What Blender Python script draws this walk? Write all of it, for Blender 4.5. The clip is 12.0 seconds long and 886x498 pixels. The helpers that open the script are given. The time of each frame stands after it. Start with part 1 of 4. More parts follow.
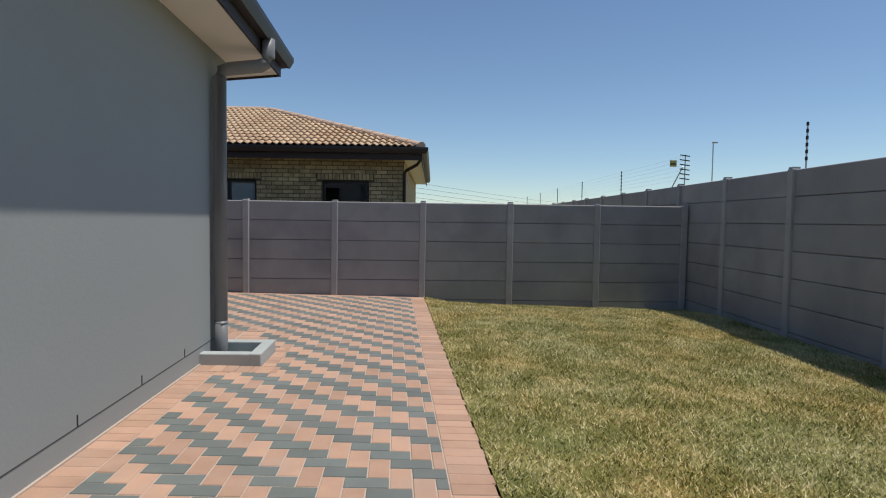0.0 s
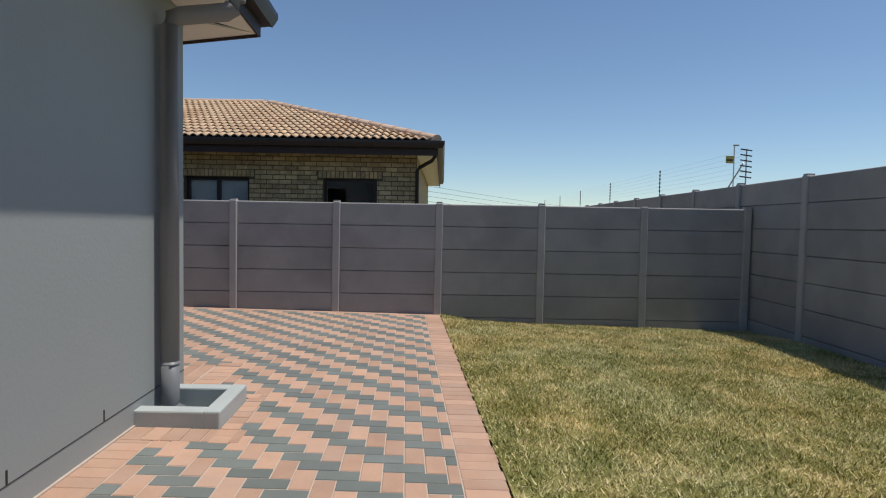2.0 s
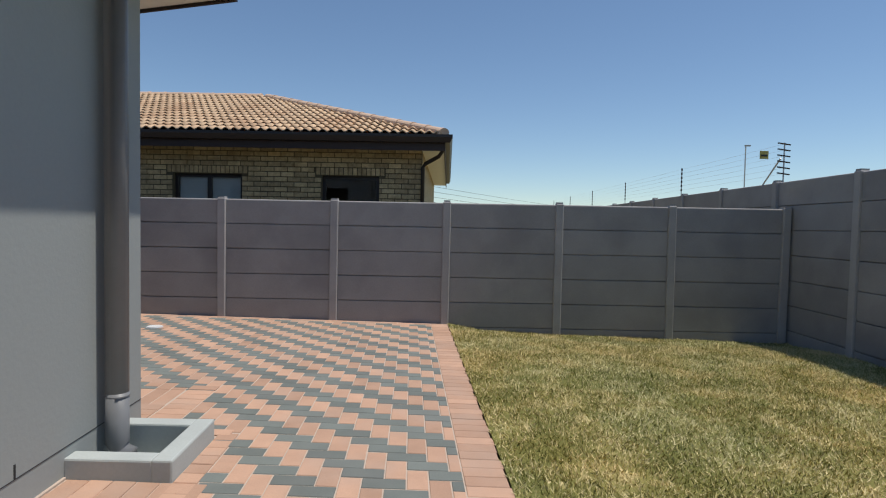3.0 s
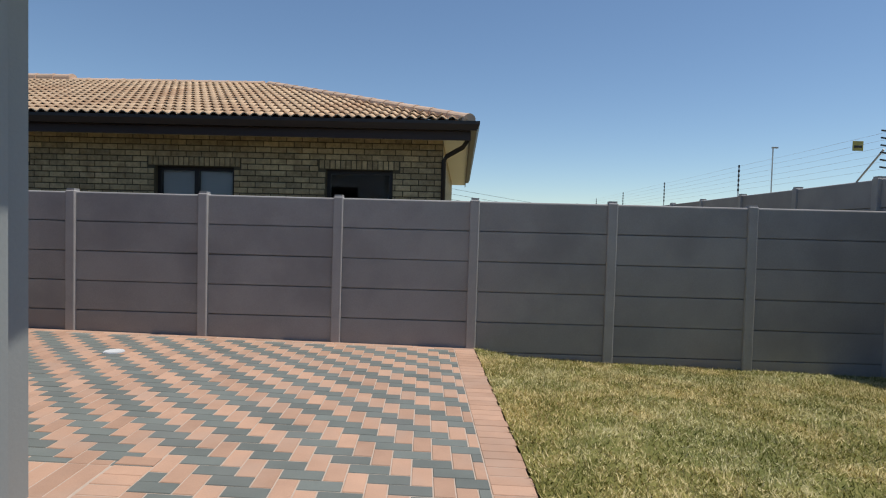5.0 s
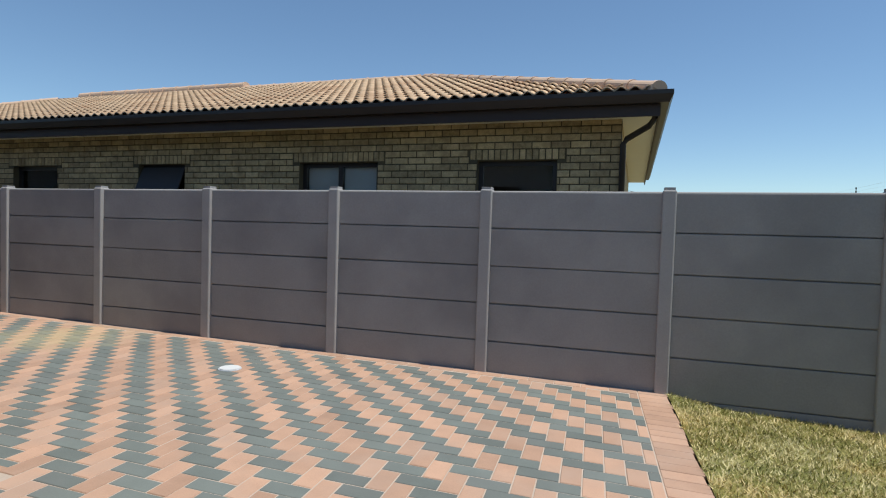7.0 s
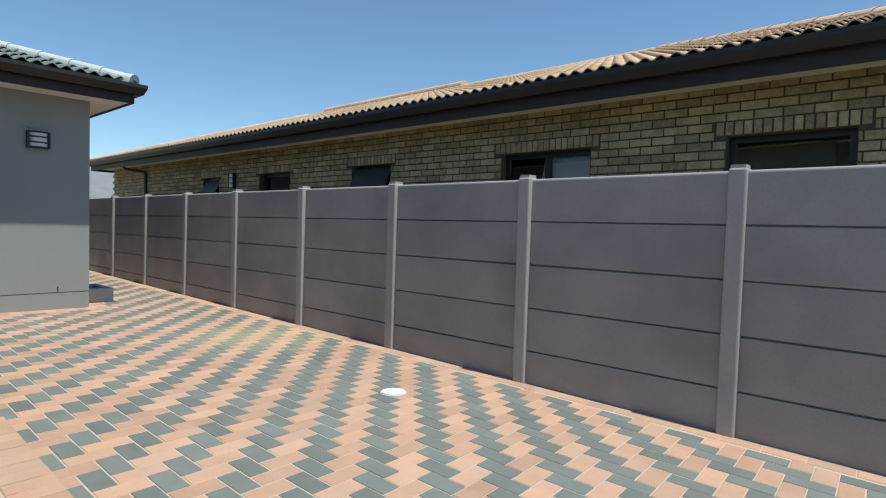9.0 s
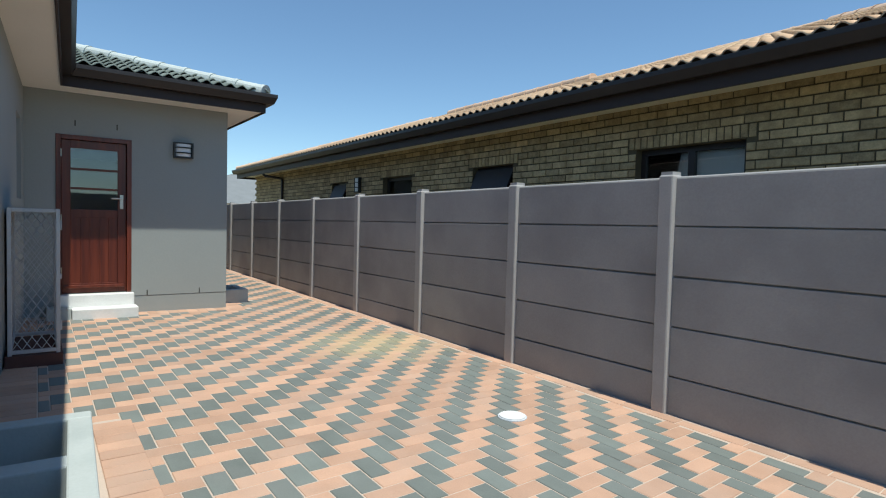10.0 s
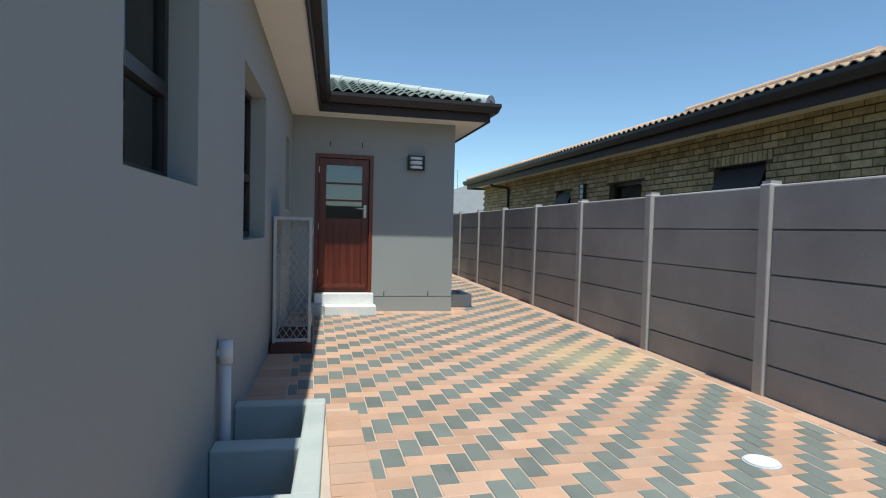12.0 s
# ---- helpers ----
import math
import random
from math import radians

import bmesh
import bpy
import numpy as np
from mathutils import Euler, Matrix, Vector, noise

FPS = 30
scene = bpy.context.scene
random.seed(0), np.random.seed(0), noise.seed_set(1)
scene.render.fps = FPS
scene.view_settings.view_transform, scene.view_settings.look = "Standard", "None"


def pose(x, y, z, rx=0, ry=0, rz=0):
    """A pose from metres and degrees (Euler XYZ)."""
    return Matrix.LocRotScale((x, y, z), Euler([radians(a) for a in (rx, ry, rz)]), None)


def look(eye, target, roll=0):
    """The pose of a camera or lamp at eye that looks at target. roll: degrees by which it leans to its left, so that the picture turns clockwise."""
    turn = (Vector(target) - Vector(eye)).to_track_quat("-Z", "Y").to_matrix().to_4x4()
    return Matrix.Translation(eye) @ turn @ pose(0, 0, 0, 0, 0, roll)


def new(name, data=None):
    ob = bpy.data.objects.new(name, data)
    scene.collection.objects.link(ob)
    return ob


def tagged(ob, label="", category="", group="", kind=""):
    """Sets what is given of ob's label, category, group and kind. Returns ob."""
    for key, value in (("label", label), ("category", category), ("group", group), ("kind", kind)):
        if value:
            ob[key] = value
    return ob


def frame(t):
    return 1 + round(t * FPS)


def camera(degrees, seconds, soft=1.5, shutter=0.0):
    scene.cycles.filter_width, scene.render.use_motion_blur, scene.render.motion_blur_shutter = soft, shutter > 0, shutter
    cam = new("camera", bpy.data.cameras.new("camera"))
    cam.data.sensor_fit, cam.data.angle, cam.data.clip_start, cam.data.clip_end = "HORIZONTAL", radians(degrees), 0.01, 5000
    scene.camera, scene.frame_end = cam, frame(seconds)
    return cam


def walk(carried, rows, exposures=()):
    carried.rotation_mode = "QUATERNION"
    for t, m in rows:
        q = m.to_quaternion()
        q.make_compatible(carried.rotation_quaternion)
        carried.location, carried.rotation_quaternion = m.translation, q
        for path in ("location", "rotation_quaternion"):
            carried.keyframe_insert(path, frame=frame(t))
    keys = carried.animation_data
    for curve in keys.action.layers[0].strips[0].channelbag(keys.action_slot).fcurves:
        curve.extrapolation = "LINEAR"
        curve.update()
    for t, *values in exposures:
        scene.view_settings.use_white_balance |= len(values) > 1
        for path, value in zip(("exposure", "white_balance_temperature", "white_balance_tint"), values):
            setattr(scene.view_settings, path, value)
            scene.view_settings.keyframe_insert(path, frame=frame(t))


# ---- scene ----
cam = camera(75.9, 12.0, soft=1.1)
PATH = [
    (0, (0.198, 0.614, 1.388), (0.234, 2.612, 1.287), 0.8),
    (0.5, (0.163, 1.016, 1.393), (0.189, 3.014, 1.295), 0.9),
    (1, (0.154, 1.439, 1.377), (0.171, 3.437, 1.284), 0.9),
    (1.5, (0.097, 1.819, 1.376), (0.107, 3.817, 1.286), 1.0),
    (2, (0.065, 2.172, 1.384), (0.067, 4.171, 1.298), 1.0),
    (2.5, (0.069, 2.580, 1.378), (0.061, 4.579, 1.295), 1.1),
    (3, (0.025, 2.978, 1.372), (0.009, 4.976, 1.291), 1.1),
    (5, (-0.159, 4.458, 1.372), (-0.219, 6.456, 1.300), 1.5),
    (5.5, (-0.140, 4.833, 1.377), (-0.281, 6.827, 1.303), 1.5),
    (6, (-0.208, 5.194, 1.348), (-0.519, 7.169, 1.274), 1.4),
    (6.5, (-0.249, 5.561, 1.342), (-0.721, 7.503, 1.269), 1.5),
    (8.5, (-0.459, 7.024, 1.257), (-1.625, 8.647, 1.193), 1.7),
    (9, (-0.571, 7.247, 1.279), (-1.908, 8.732, 1.205), 1.6),
    (9.5, (-0.743, 7.417, 1.299), (-2.221, 8.762, 1.218), 1.5),
    (9.7, (-0.803, 7.482, 1.31), (-2.345, 8.754, 1.226), 1.4),
    (10, (-0.855, 7.549, 1.313), (-2.481, 8.711, 1.232), 1.4),
    (10.5, (-0.926, 7.661, 1.296), (-2.697, 8.588, 1.218), 1.3),
    (11, (-0.974, 7.72, 1.283), (-2.838, 8.442, 1.21), 1.3),
    (11.5, (-1.013, 7.711, 1.281), (-2.929, 8.281, 1.21), 1.2),
    (12, (-1.021, 7.712, 1.284), (-2.969, 8.159, 1.217), 1.4),
]
walk(cam, [(t, look(eye, target, roll)) for t, eye, target, roll in PATH],
     exposures=((0, 0.03, 6720, 10), (3, 0.07, 6750, 10), (5.5, 0.11, 6700, 9), (8.5, 0.40, 6430, 2), (12, 0.51, 6450, 1)))

# ---- light ----
world = bpy.data.worlds.new("sky")
scene.world = world
world.use_nodes = True
wn = world.node_tree.nodes
sky = wn.new("ShaderNodeTexSky")
sky.sky_type = "NISHITA"
sky.sun_disc = False
SUN_TO = Vector((0.335, 0.012, 1.0)).normalized()
sky.sun_elevation = math.asin(SUN_TO.z)
sky.sun_rotation = math.atan2(SUN_TO.x, SUN_TO.y)
sky.altitude = 700.0
sky.air_density, sky.dust_density, sky.ozone_density = 1.0, 0.0, 2.5
wn["Background"].inputs["Strength"].default_value = 0.104
tint = wn.new("ShaderNodeVectorMath")
tint.operation = "MULTIPLY"
tint.inputs[1].default_value = (0.93, 1.0, 1.04)
world.node_tree.links.new(sky.outputs[0], tint.inputs[0])
world.node_tree.links.new(tint.outputs[0], wn["Background"].inputs["Color"])

sun = new("sun", bpy.data.lights.new("sun", "SUN"))
sun.data.energy, sun.data.angle, sun.data.color = 3.6, radians(0.6), (1.0, 0.965, 0.91)
sun.matrix_world = look((0, 0, 30), Vector((0, 0, 30)) - SUN_TO)


# ---- materials ----
def material(name, colour, rough=0.8, vary=0.15, scale=3.0, fine=60.0, bump=0.15, metal=0.0, spread=0.0, island=0.0,
             stain=None, stain_amount=0.0, stain_scale=0.6, patch=None, transmission=0.0, spec=0.5, depth=0.004):
    """A surface with broad and fine variation, stains, relief and a spread of tone from piece to piece."""
    m = bpy.data.materials.new(name)
    m.use_nodes = True
    nt = m.node_tree
    n, l = nt.nodes, nt.links
    b = n["Principled BSDF"]
    co = n.new("ShaderNodeNewGeometry")
    big, small = n.new("ShaderNodeTexNoise"), n.new("ShaderNodeTexNoise")
    big.inputs["Scale"].default_value, small.inputs["Scale"].default_value = scale, fine
    big.inputs["Detail"].default_value, small.inputs["Detail"].default_value = 5.0, 4.0
    l.new(co.outputs["Position"], big.inputs["Vector"])
    l.new(co.outputs["Position"], small.inputs["Vector"])

    def mth(op, a, c):
        k = n.new("ShaderNodeMath")
        k.operation = op
        for s, v in zip(k.inputs, (a, c)):
            if isinstance(v, (int, float)):
                s.default_value = v
            else:
                l.new(v, s)
        return k.outputs[0]

    v = mth("ADD", mth("MULTIPLY", mth("SUBTRACT", big.outputs["Fac"], 0.5), 2.2 * vary),
            mth("MULTIPLY", mth("SUBTRACT", small.outputs["Fac"], 0.5), 1.6 * vary))
    if spread:
        oi = n.new("ShaderNodeObjectInfo")
        v = mth("ADD", v, mth("MULTIPLY", mth("SUBTRACT", oi.outputs["Random"], 0.5), spread))
    if island:
        v = mth("ADD", v, mth("MULTIPLY", mth("SUBTRACT", co.outputs["Random Per Island"], 0.5), island))
    v = mth("ADD", v, 1.0)
    mul = n.new("ShaderNodeVectorMath")
    mul.operation = "SCALE"
    mul.inputs[0].default_value = colour
    l.new(v, mul.inputs["Scale"])
    out = mul.outputs[0]
    if stain:
        st = n.new("ShaderNodeTexNoise")
        st.inputs["Scale"].default_value, st.inputs["Detail"].default_value = stain_scale, 6.0
        l.new(co.outputs["Position"], st.inputs["Vector"])
        r = n.new("ShaderNodeMapRange")
        r.inputs[1].default_value, r.inputs[2].default_value, r.inputs[4].default_value = 0.48, 0.68, stain_amount
        l.new(st.outputs["Fac"], r.inputs[0])
        mx = n.new("ShaderNodeMix")
        mx.data_type = "RGBA"
        l.new(r.outputs[0], mx.inputs["Factor"])
        l.new(out, mx.inputs["A"])
        mx.inputs["B"].default_value = (*stain, 1)
        out = mx.outputs["Result"]
    if patch:
        ds = n.new("ShaderNodeVectorMath")
        ds.operation = "DISTANCE"
        l.new(co.outputs["Position"], ds.inputs[0])
        ds.inputs[1].default_value = patch
        ra = n.new("ShaderNodeMapRange")
        ra.inputs[1].default_value, ra.inputs[2].default_value, ra.inputs[3].default_value, ra.inputs[4].default_value = 0.15, 0.95, 1.0, 0.0
        l.new(mth("ADD", ds.outputs["Value"], mth("MULTIPLY", mth("SUBTRACT", big.outputs["Fac"], 0.5), 1.4)), ra.inputs[0])
        mp = n.new("ShaderNodeMix")
        mp.data_type = "RGBA"
        l.new(mth("MULTIPLY", ra.outputs[0], 0.4), mp.inputs["Factor"])
        l.new(out, mp.inputs["A"])
        mp.inputs["B"].default_value = (0.50, 0.43, 0.22, 1)
        out = mp.outputs["Result"]
    l.new(out, b.inputs["Base Color"])
    b.inputs["Roughness"].default_value, b.inputs["Metallic"].default_value = rough, metal
    b.inputs["Specular IOR Level"].default_value = spec
    b.inputs["Transmission Weight"].default_value = transmission
    if bump:
        bp = n.new("ShaderNodeBump")
        bp.inputs["Strength"].default_value, bp.inputs["Distance"].default_value = bump, depth
        l.new(small.outputs["Fac"], bp.inputs["Height"])
        l.new(bp.outputs[0], b.inputs["Normal"])
    return m


M = dict(
    plaster=material("grey_plaster", (0.305, 0.328, 0.32), 0.85, 0.05, 1.2, 45, 0.25, stain=(0.28, 0.305, 0.30), stain_amount=0.4),
    joint=material("dark_joint", (0.03, 0.03, 0.03), 0.9, 0.1),
    white=material("white_paint", (0.78, 0.76, 0.70), 0.6, 0.04, 2, 40, 0.05),
    whitecement=material("white_washed_cement", (0.74, 0.74, 0.72), 0.8, 0.1, 6, 50, 0.3),
    sill=material("painted_concrete", (0.43, 0.462, 0.448), 0.75, 0.1, 4, 60, 0.3, stain=(0.33, 0.37, 0.36), stain_amount=0.4, stain_scale=3),
    pipe=material("grey_painted_pipe", (0.20, 0.205, 0.21), 0.45, 0.06, 4, 30, 0.05),
    pvc=material("white_plastic_pipe", (0.55, 0.58, 0.62), 0.4, 0.06, 8, 40, 0.05),
    gutter=material("dark_brown_metal", (0.021, 0.016, 0.015), 0.45, 0.15, 3, 40, 0.05),
    fascia=material("dark_brown_fascia", (0.028, 0.017, 0.015), 0.6, 0.15, 3, 40, 0.1),
    concrete=material("grey_precast_concrete", (0.325, 0.312, 0.305), 0.9, 0.16, 2.2, 70, 0.35, spread=0.14,
                      stain=(0.235, 0.225, 0.225), stain_amount=0.7, stain_scale=1.3),
    post=material("grey_precast_post", (0.38, 0.365, 0.355), 0.9, 0.14, 4, 80, 0.35, spread=0.12),
    red=material("terracotta_paver", (0.49, 0.30, 0.208), 0.85, 0.16, 5, 130, 0.5, spread=0.30,
                 stain=(0.45, 0.32, 0.25), stain_amount=0.5, stain_scale=2.2, patch=(-6.25, 10.5, 0.0)),
    red_far=material("terracotta_paver_far", (0.49, 0.30, 0.208), 0.85, 0.16, 5, 130, 0.5, island=0.30,
                     stain=(0.45, 0.32, 0.25), stain_amount=0.5, stain_scale=2.2, patch=(-6.25, 10.5, 0.0)),
    dark=material("charcoal_paver", (0.162, 0.18, 0.166), 0.85, 0.18, 5, 130, 0.5, spread=0.28,
                  stain=(0.17, 0.175, 0.165), stain_amount=0.5, stain_scale=2.2, patch=(-6.25, 10.5, 0.0)),
    dark_far=material("charcoal_paver_far", (0.162, 0.18, 0.166), 0.85, 0.18, 5, 130, 0.5, island=0.28,
                      stain=(0.17, 0.175, 0.165), stain_amount=0.5, stain_scale=2.2, patch=(-6.25, 10.5, 0.0)),
    sand=material("joint_sand", (0.50, 0.40, 0.325), 0.95, 0.15, 8, 150, 0.4),
    earth=material("dry_earth", (0.24, 0.20, 0.10), 0.95, 0.3, 2.0, 60, 0.6, stain=(0.16, 0.16, 0.06), stain_amount=0.7, stain_scale=0.9),
    brick=material("yellow_brown_brick", (0.43, 0.335, 0.19), 0.9, 0.42, 16, 70, 0.7, spread=0.55, stain=(0.24, 0.17, 0.09), stain_amount=0.55, stain_scale=5),
    brick_far=material("yellow_brown_brick_far", (0.43, 0.335, 0.19), 0.9, 0.42, 16, 70, 0.7, island=0.55, stain=(0.24, 0.17, 0.09), stain_amount=0.55, stain_scale=5),
    mortar=material("dark_mortar", (0.10, 0.082, 0.05), 0.95, 0.15, 6, 90, 0.4),
    tile=material("sandy_roof_tile", (0.62, 0.43, 0.27), 0.85, 0.2, 2.5, 60, 0.4, spread=0.24, stain=(0.44, 0.24, 0.13), stain_amount=0.6, stain_scale=1.2),
    tile_far=material("sandy_roof_tile_far", (0.62, 0.43, 0.27), 0.85, 0.2, 2.5, 60, 0.4, island=0.24, stain=(0.44, 0.24, 0.13), stain_amount=0.6, stain_scale=1.2),
    cap=material("pale_ridge_tile", (0.60, 0.42, 0.30), 0.85, 0.15, 4, 60, 0.4, spread=0.2),
    gtile=material("green_grey_roof_tile", (0.16, 0.19, 0.17), 0.75, 0.2, 4, 60, 0.4, spread=0.25),
    gcap=material("pale_grey_ridge_tile", (0.47, 0.51, 0.49), 0.8, 0.12, 4, 60, 0.4, spread=0.15),
    wood=None,
    frame=material("dark_bronze_frame", (0.022, 0.018, 0.018), 0.4, 0.1, 4, 40, 0.05),
    black=material("black_metal", (0.012, 0.012, 0.013), 0.4, 0.1, 4, 40, 0.05),
    opal=material("white_diffuser", (0.75, 0.76, 0.76), 0.35, 0.03, 4, 40, 0.0),
    curtain=material("pale_blind", (0.85, 0.85, 0.85), 0.9, 0.08, 3, 60, 0.2),
    # one dark grey puts the shade of unlit rooms into their surfaces
    room=material("room_shade_grey", (0.10, 0.10, 0.10), 0.9, 0.05),
    steel=material("galvanised_steel", (0.50, 0.52, 0.54), 0.45, 0.12, 10, 80, 0.1, metal=0.5),
    sheet=material("grey_sheet", (0.27, 0.28, 0.29), 0.6, 0.1, 3, 60, 0.1),
    chrome=material("brushed_handle", (0.6, 0.58, 0.52), 0.3, 0.05, 10, 60, 0.0, metal=0.9),
    fgrey=material("grey_slate_roof", (0.20, 0.21, 0.215), 0.85, 0.15, 2, 30, 0.3),
    fwall=material("cream_wall", (0.55, 0.50, 0.42), 0.9, 0.05),
    yellow=material("yellow_sign", (0.42, 0.36, 0.10), 0.6, 0.1),
    basebrick=material("dark_red_slab", (0.10, 0.045, 0.035), 0.85, 0.15, 5, 60, 0.3),
)


def wood_material():
    m = bpy.data.materials.new("red_mahogany_wood")
    m.use_nodes = True
    n, l = m.node_tree.nodes, m.node_tree.links
    b = n["Principled BSDF"]
    g, mp, ns = n.new("ShaderNodeNewGeometry"), n.new("ShaderNodeMapping"), n.new("ShaderNodeTexNoise")
    mp.inputs["Scale"].default_value = (9, 9, 0.6)
    ns.inputs["Scale"].default_value, ns.inputs["Detail"].default_value = 2.2, 8
    rp = n.new("ShaderNodeValToRGB")
    rp.color_ramp.elements[0].position, rp.color_ramp.elements[0].color = 0.3, (0.07, 0.012, 0.007, 1)
    rp.color_ramp.elements[1].position, rp.color_ramp.elements[1].color = 0.72, (0.17, 0.034, 0.015, 1)
    l.new(g.outputs["Position"], mp.inputs["Vector"])
    l.new(mp.outputs[0], ns.inputs["Vector"])
    l.new(ns.outputs["Fac"], rp.inputs[0])
    l.new(rp.outputs[0], b.inputs["Base Color"])
    b.inputs["Roughness"].default_value = 0.35
    return m


def grass_material(name, shade=1.0):
    m = bpy.data.materials.new(name)
    m.use_nodes = True
    n, l = m.node_tree.nodes, m.node_tree.links
    b = n["Principled BSDF"]
    g = n.new("ShaderNodeNewGeometry")
    a, c = n.new("ShaderNodeTexNoise"), n.new("ShaderNodeTexNoise")
    a.inputs["Scale"].default_value, a.inputs["Detail"].default_value = 2.3, 10
    a.inputs["Distortion"].default_value = 0.5
    c.inputs["Scale"].default_value, c.inputs["Detail"].default_value = 22, 4
    l.new(g.outputs["Position"], a.inputs["Vector"])
    l.new(g.outputs["Position"], c.inputs["Vector"])
    s1 = n.new("ShaderNodeMath")
    s1.operation = "MULTIPLY_ADD"
    l.new(g.outputs["Random Per Island"], s1.inputs[0])
    s1.inputs[1].default_value = 0.46
    l.new(a.outputs["Fac"], s1.inputs[2])
    s2 = n.new("ShaderNodeMath")
    s2.operation = "MULTIPLY_ADD"
    l.new(c.outputs["Fac"], s2.inputs[0])
    s2.inputs[1].default_value = 0.42
    l.new(s1.outputs[0], s2.inputs[2])
    rp = n.new("ShaderNodeValToRGB")
    e = rp.color_ramp.elements
    e[0].position, e[0].color = 0.66, (0.178 * shade, 0.178 * shade, 0.055 * shade, 1)
    e[1].position, e[1].color = 1.0, (0.60 * shade, 0.51 * shade, 0.30 * shade, 1)
    for p, col in ((0.82, (0.27, 0.25, 0.086)), (0.94, (0.42, 0.355, 0.165))):
        k = e.new(p)
        k.color = (*[v * shade for v in col], 1)
    l.new(s2.outputs[0], rp.inputs[0])
    w = n.new("ShaderNodeTexNoise")
    w.inputs["Scale"].default_value, w.inputs["Detail"].default_value, w.inputs["Distortion"].default_value = 0.9, 5, 0.4
    l.new(g.outputs["Position"], w.inputs["Vector"])
    wr = n.new("ShaderNodeValToRGB")
    wr.color_ramp.elements[0].position, wr.color_ramp.elements[0].color = 0.36, (0.95, 1.0, 0.96, 1)
    wr.color_ramp.elements[1].position, wr.color_ramp.elements[1].color = 0.66, (1.06, 0.98, 0.84, 1)
    l.new(w.outputs["Fac"], wr.inputs[0])
    tn = n.new("ShaderNodeVectorMath")
    tn.operation = "MULTIPLY"
    l.new(rp.outputs[0], tn.inputs[0])
    l.new(wr.outputs[0], tn.inputs[1])
    l.new(tn.outputs[0], b.inputs["Base Color"])
    b.inputs["Roughness"].default_value = 0.8
    b.inputs["Specular IOR Level"].default_value = 0.2
    return m


def glass_material():
    m = bpy.data.materials.new("window_glass")
    m.use_nodes = True
    n, l = m.node_tree.nodes, m.node_tree.links
    out = n["Material Output"]
    gl, tr, mx, fr = n.new("ShaderNodeBsdfGlossy"), n.new("ShaderNodeBsdfTransparent"), n.new("ShaderNodeMixShader"), n.new("ShaderNodeFresnel")
    gl.inputs["Roughness"].default_value = 0.02
    tr.inputs["Color"].default_value = (0.90, 0.93, 0.93, 1)
    fr.inputs["IOR"].default_value = 1.85
    l.new(fr.outputs[0], mx.inputs[0])
    l.new(tr.outputs[0], mx.inputs[1])
    l.new(gl.outputs[0], mx.inputs[2])
    l.new(mx.outputs[0], out.inputs["Surface"])
    return m


M["wood"] = wood_material()
M["grass"] = grass_material("lawn_blades", 1.2)
M["turf"] = grass_material("lawn_turf", 0.85)
M["glass"] = glass_material()


# ---- building blocks ----
def mesh_from(bm, name, mat_):
    me = bpy.data.meshes.new(name)
    bm.to_mesh(me)
    bm.free()
    me.materials.append(mat_)
    return me


def part(name, bm, mat_, parent=None, label="", smooth=False):
    """Links a bmesh as one mesh object, under a thing or part if one is given."""
    me = mesh_from(bm, name, mat_)
    if smooth:
        for p in me.polygons:
            p.use_smooth = True
    ob = new(name, me)
    if parent:
        ob.parent = parent
    if label:
        tagged(ob, label)
    return ob


def thing(name, label, category, group="", kind="", at=(0, 0, 0)):
    ob = new(name)
    ob.location = at
    return tagged(ob, label, category, group, kind)


def add_box(bm, x0, x1, y0, y1, z0, z1, bevel=0.0):
    r = bmesh.ops.create_cube(bm, size=1.0)
    m = Matrix.Translation(((x0 + x1) / 2, (y0 + y1) / 2, (z0 + z1) / 2)) @ Matrix.Diagonal((abs(x1 - x0), abs(y1 - y0), abs(z1 - z0), 1))
    bmesh.ops.transform(bm, matrix=m, verts=r["verts"])
    if bevel:
        es = list({e for v in r["verts"] for e in v.link_edges})
        bmesh.ops.bevel(bm, geom=es, offset=bevel, segments=2, affect="EDGES", profile=0.5)
    return bm


def box(*a, **k):
    return add_box(bmesh.new(), *a, **k)


def boxes(*items, bevel=0.0):
    bm = bmesh.new()
    for a in items:
        add_box(bm, *a, bevel=bevel)
    return bm


def tube(points, radius, sides=12, bm=None):
    """A round pipe along a line of points, with mitred bends and closed ends."""
    bm = bm or bmesh.new()
    pts = [Vector(p) for p in points]
    rings = []
    for i, p in enumerate(pts):
        d = (pts[min(i + 1, len(pts) - 1)] - pts[max(i - 1, 0)]).normalized()
        a = d.cross(Vector((0.31, 0.95, 0.02)) if abs(d.z) > 0.9 else Vector((0, 0, 1))).normalized()
        b = d.cross(a)
        rings.append([bm.verts.new(p + radius * (math.cos(2 * math.pi * k / sides) * a + math.sin(2 * math.pi * k / sides) * b)) for k in range(sides)])
    for r0, r1 in zip(rings, rings[1:]):
        for k in range(sides):
            bm.faces.new((r0[k], r0[(k + 1) % sides], r1[(k + 1) % sides], r1[k]))
    bm.faces.new(rings[0][::-1])
    bm.faces.new(rings[-1])
    bmesh.ops.recalc_face_normals(bm, faces=bm.faces)
    return bm


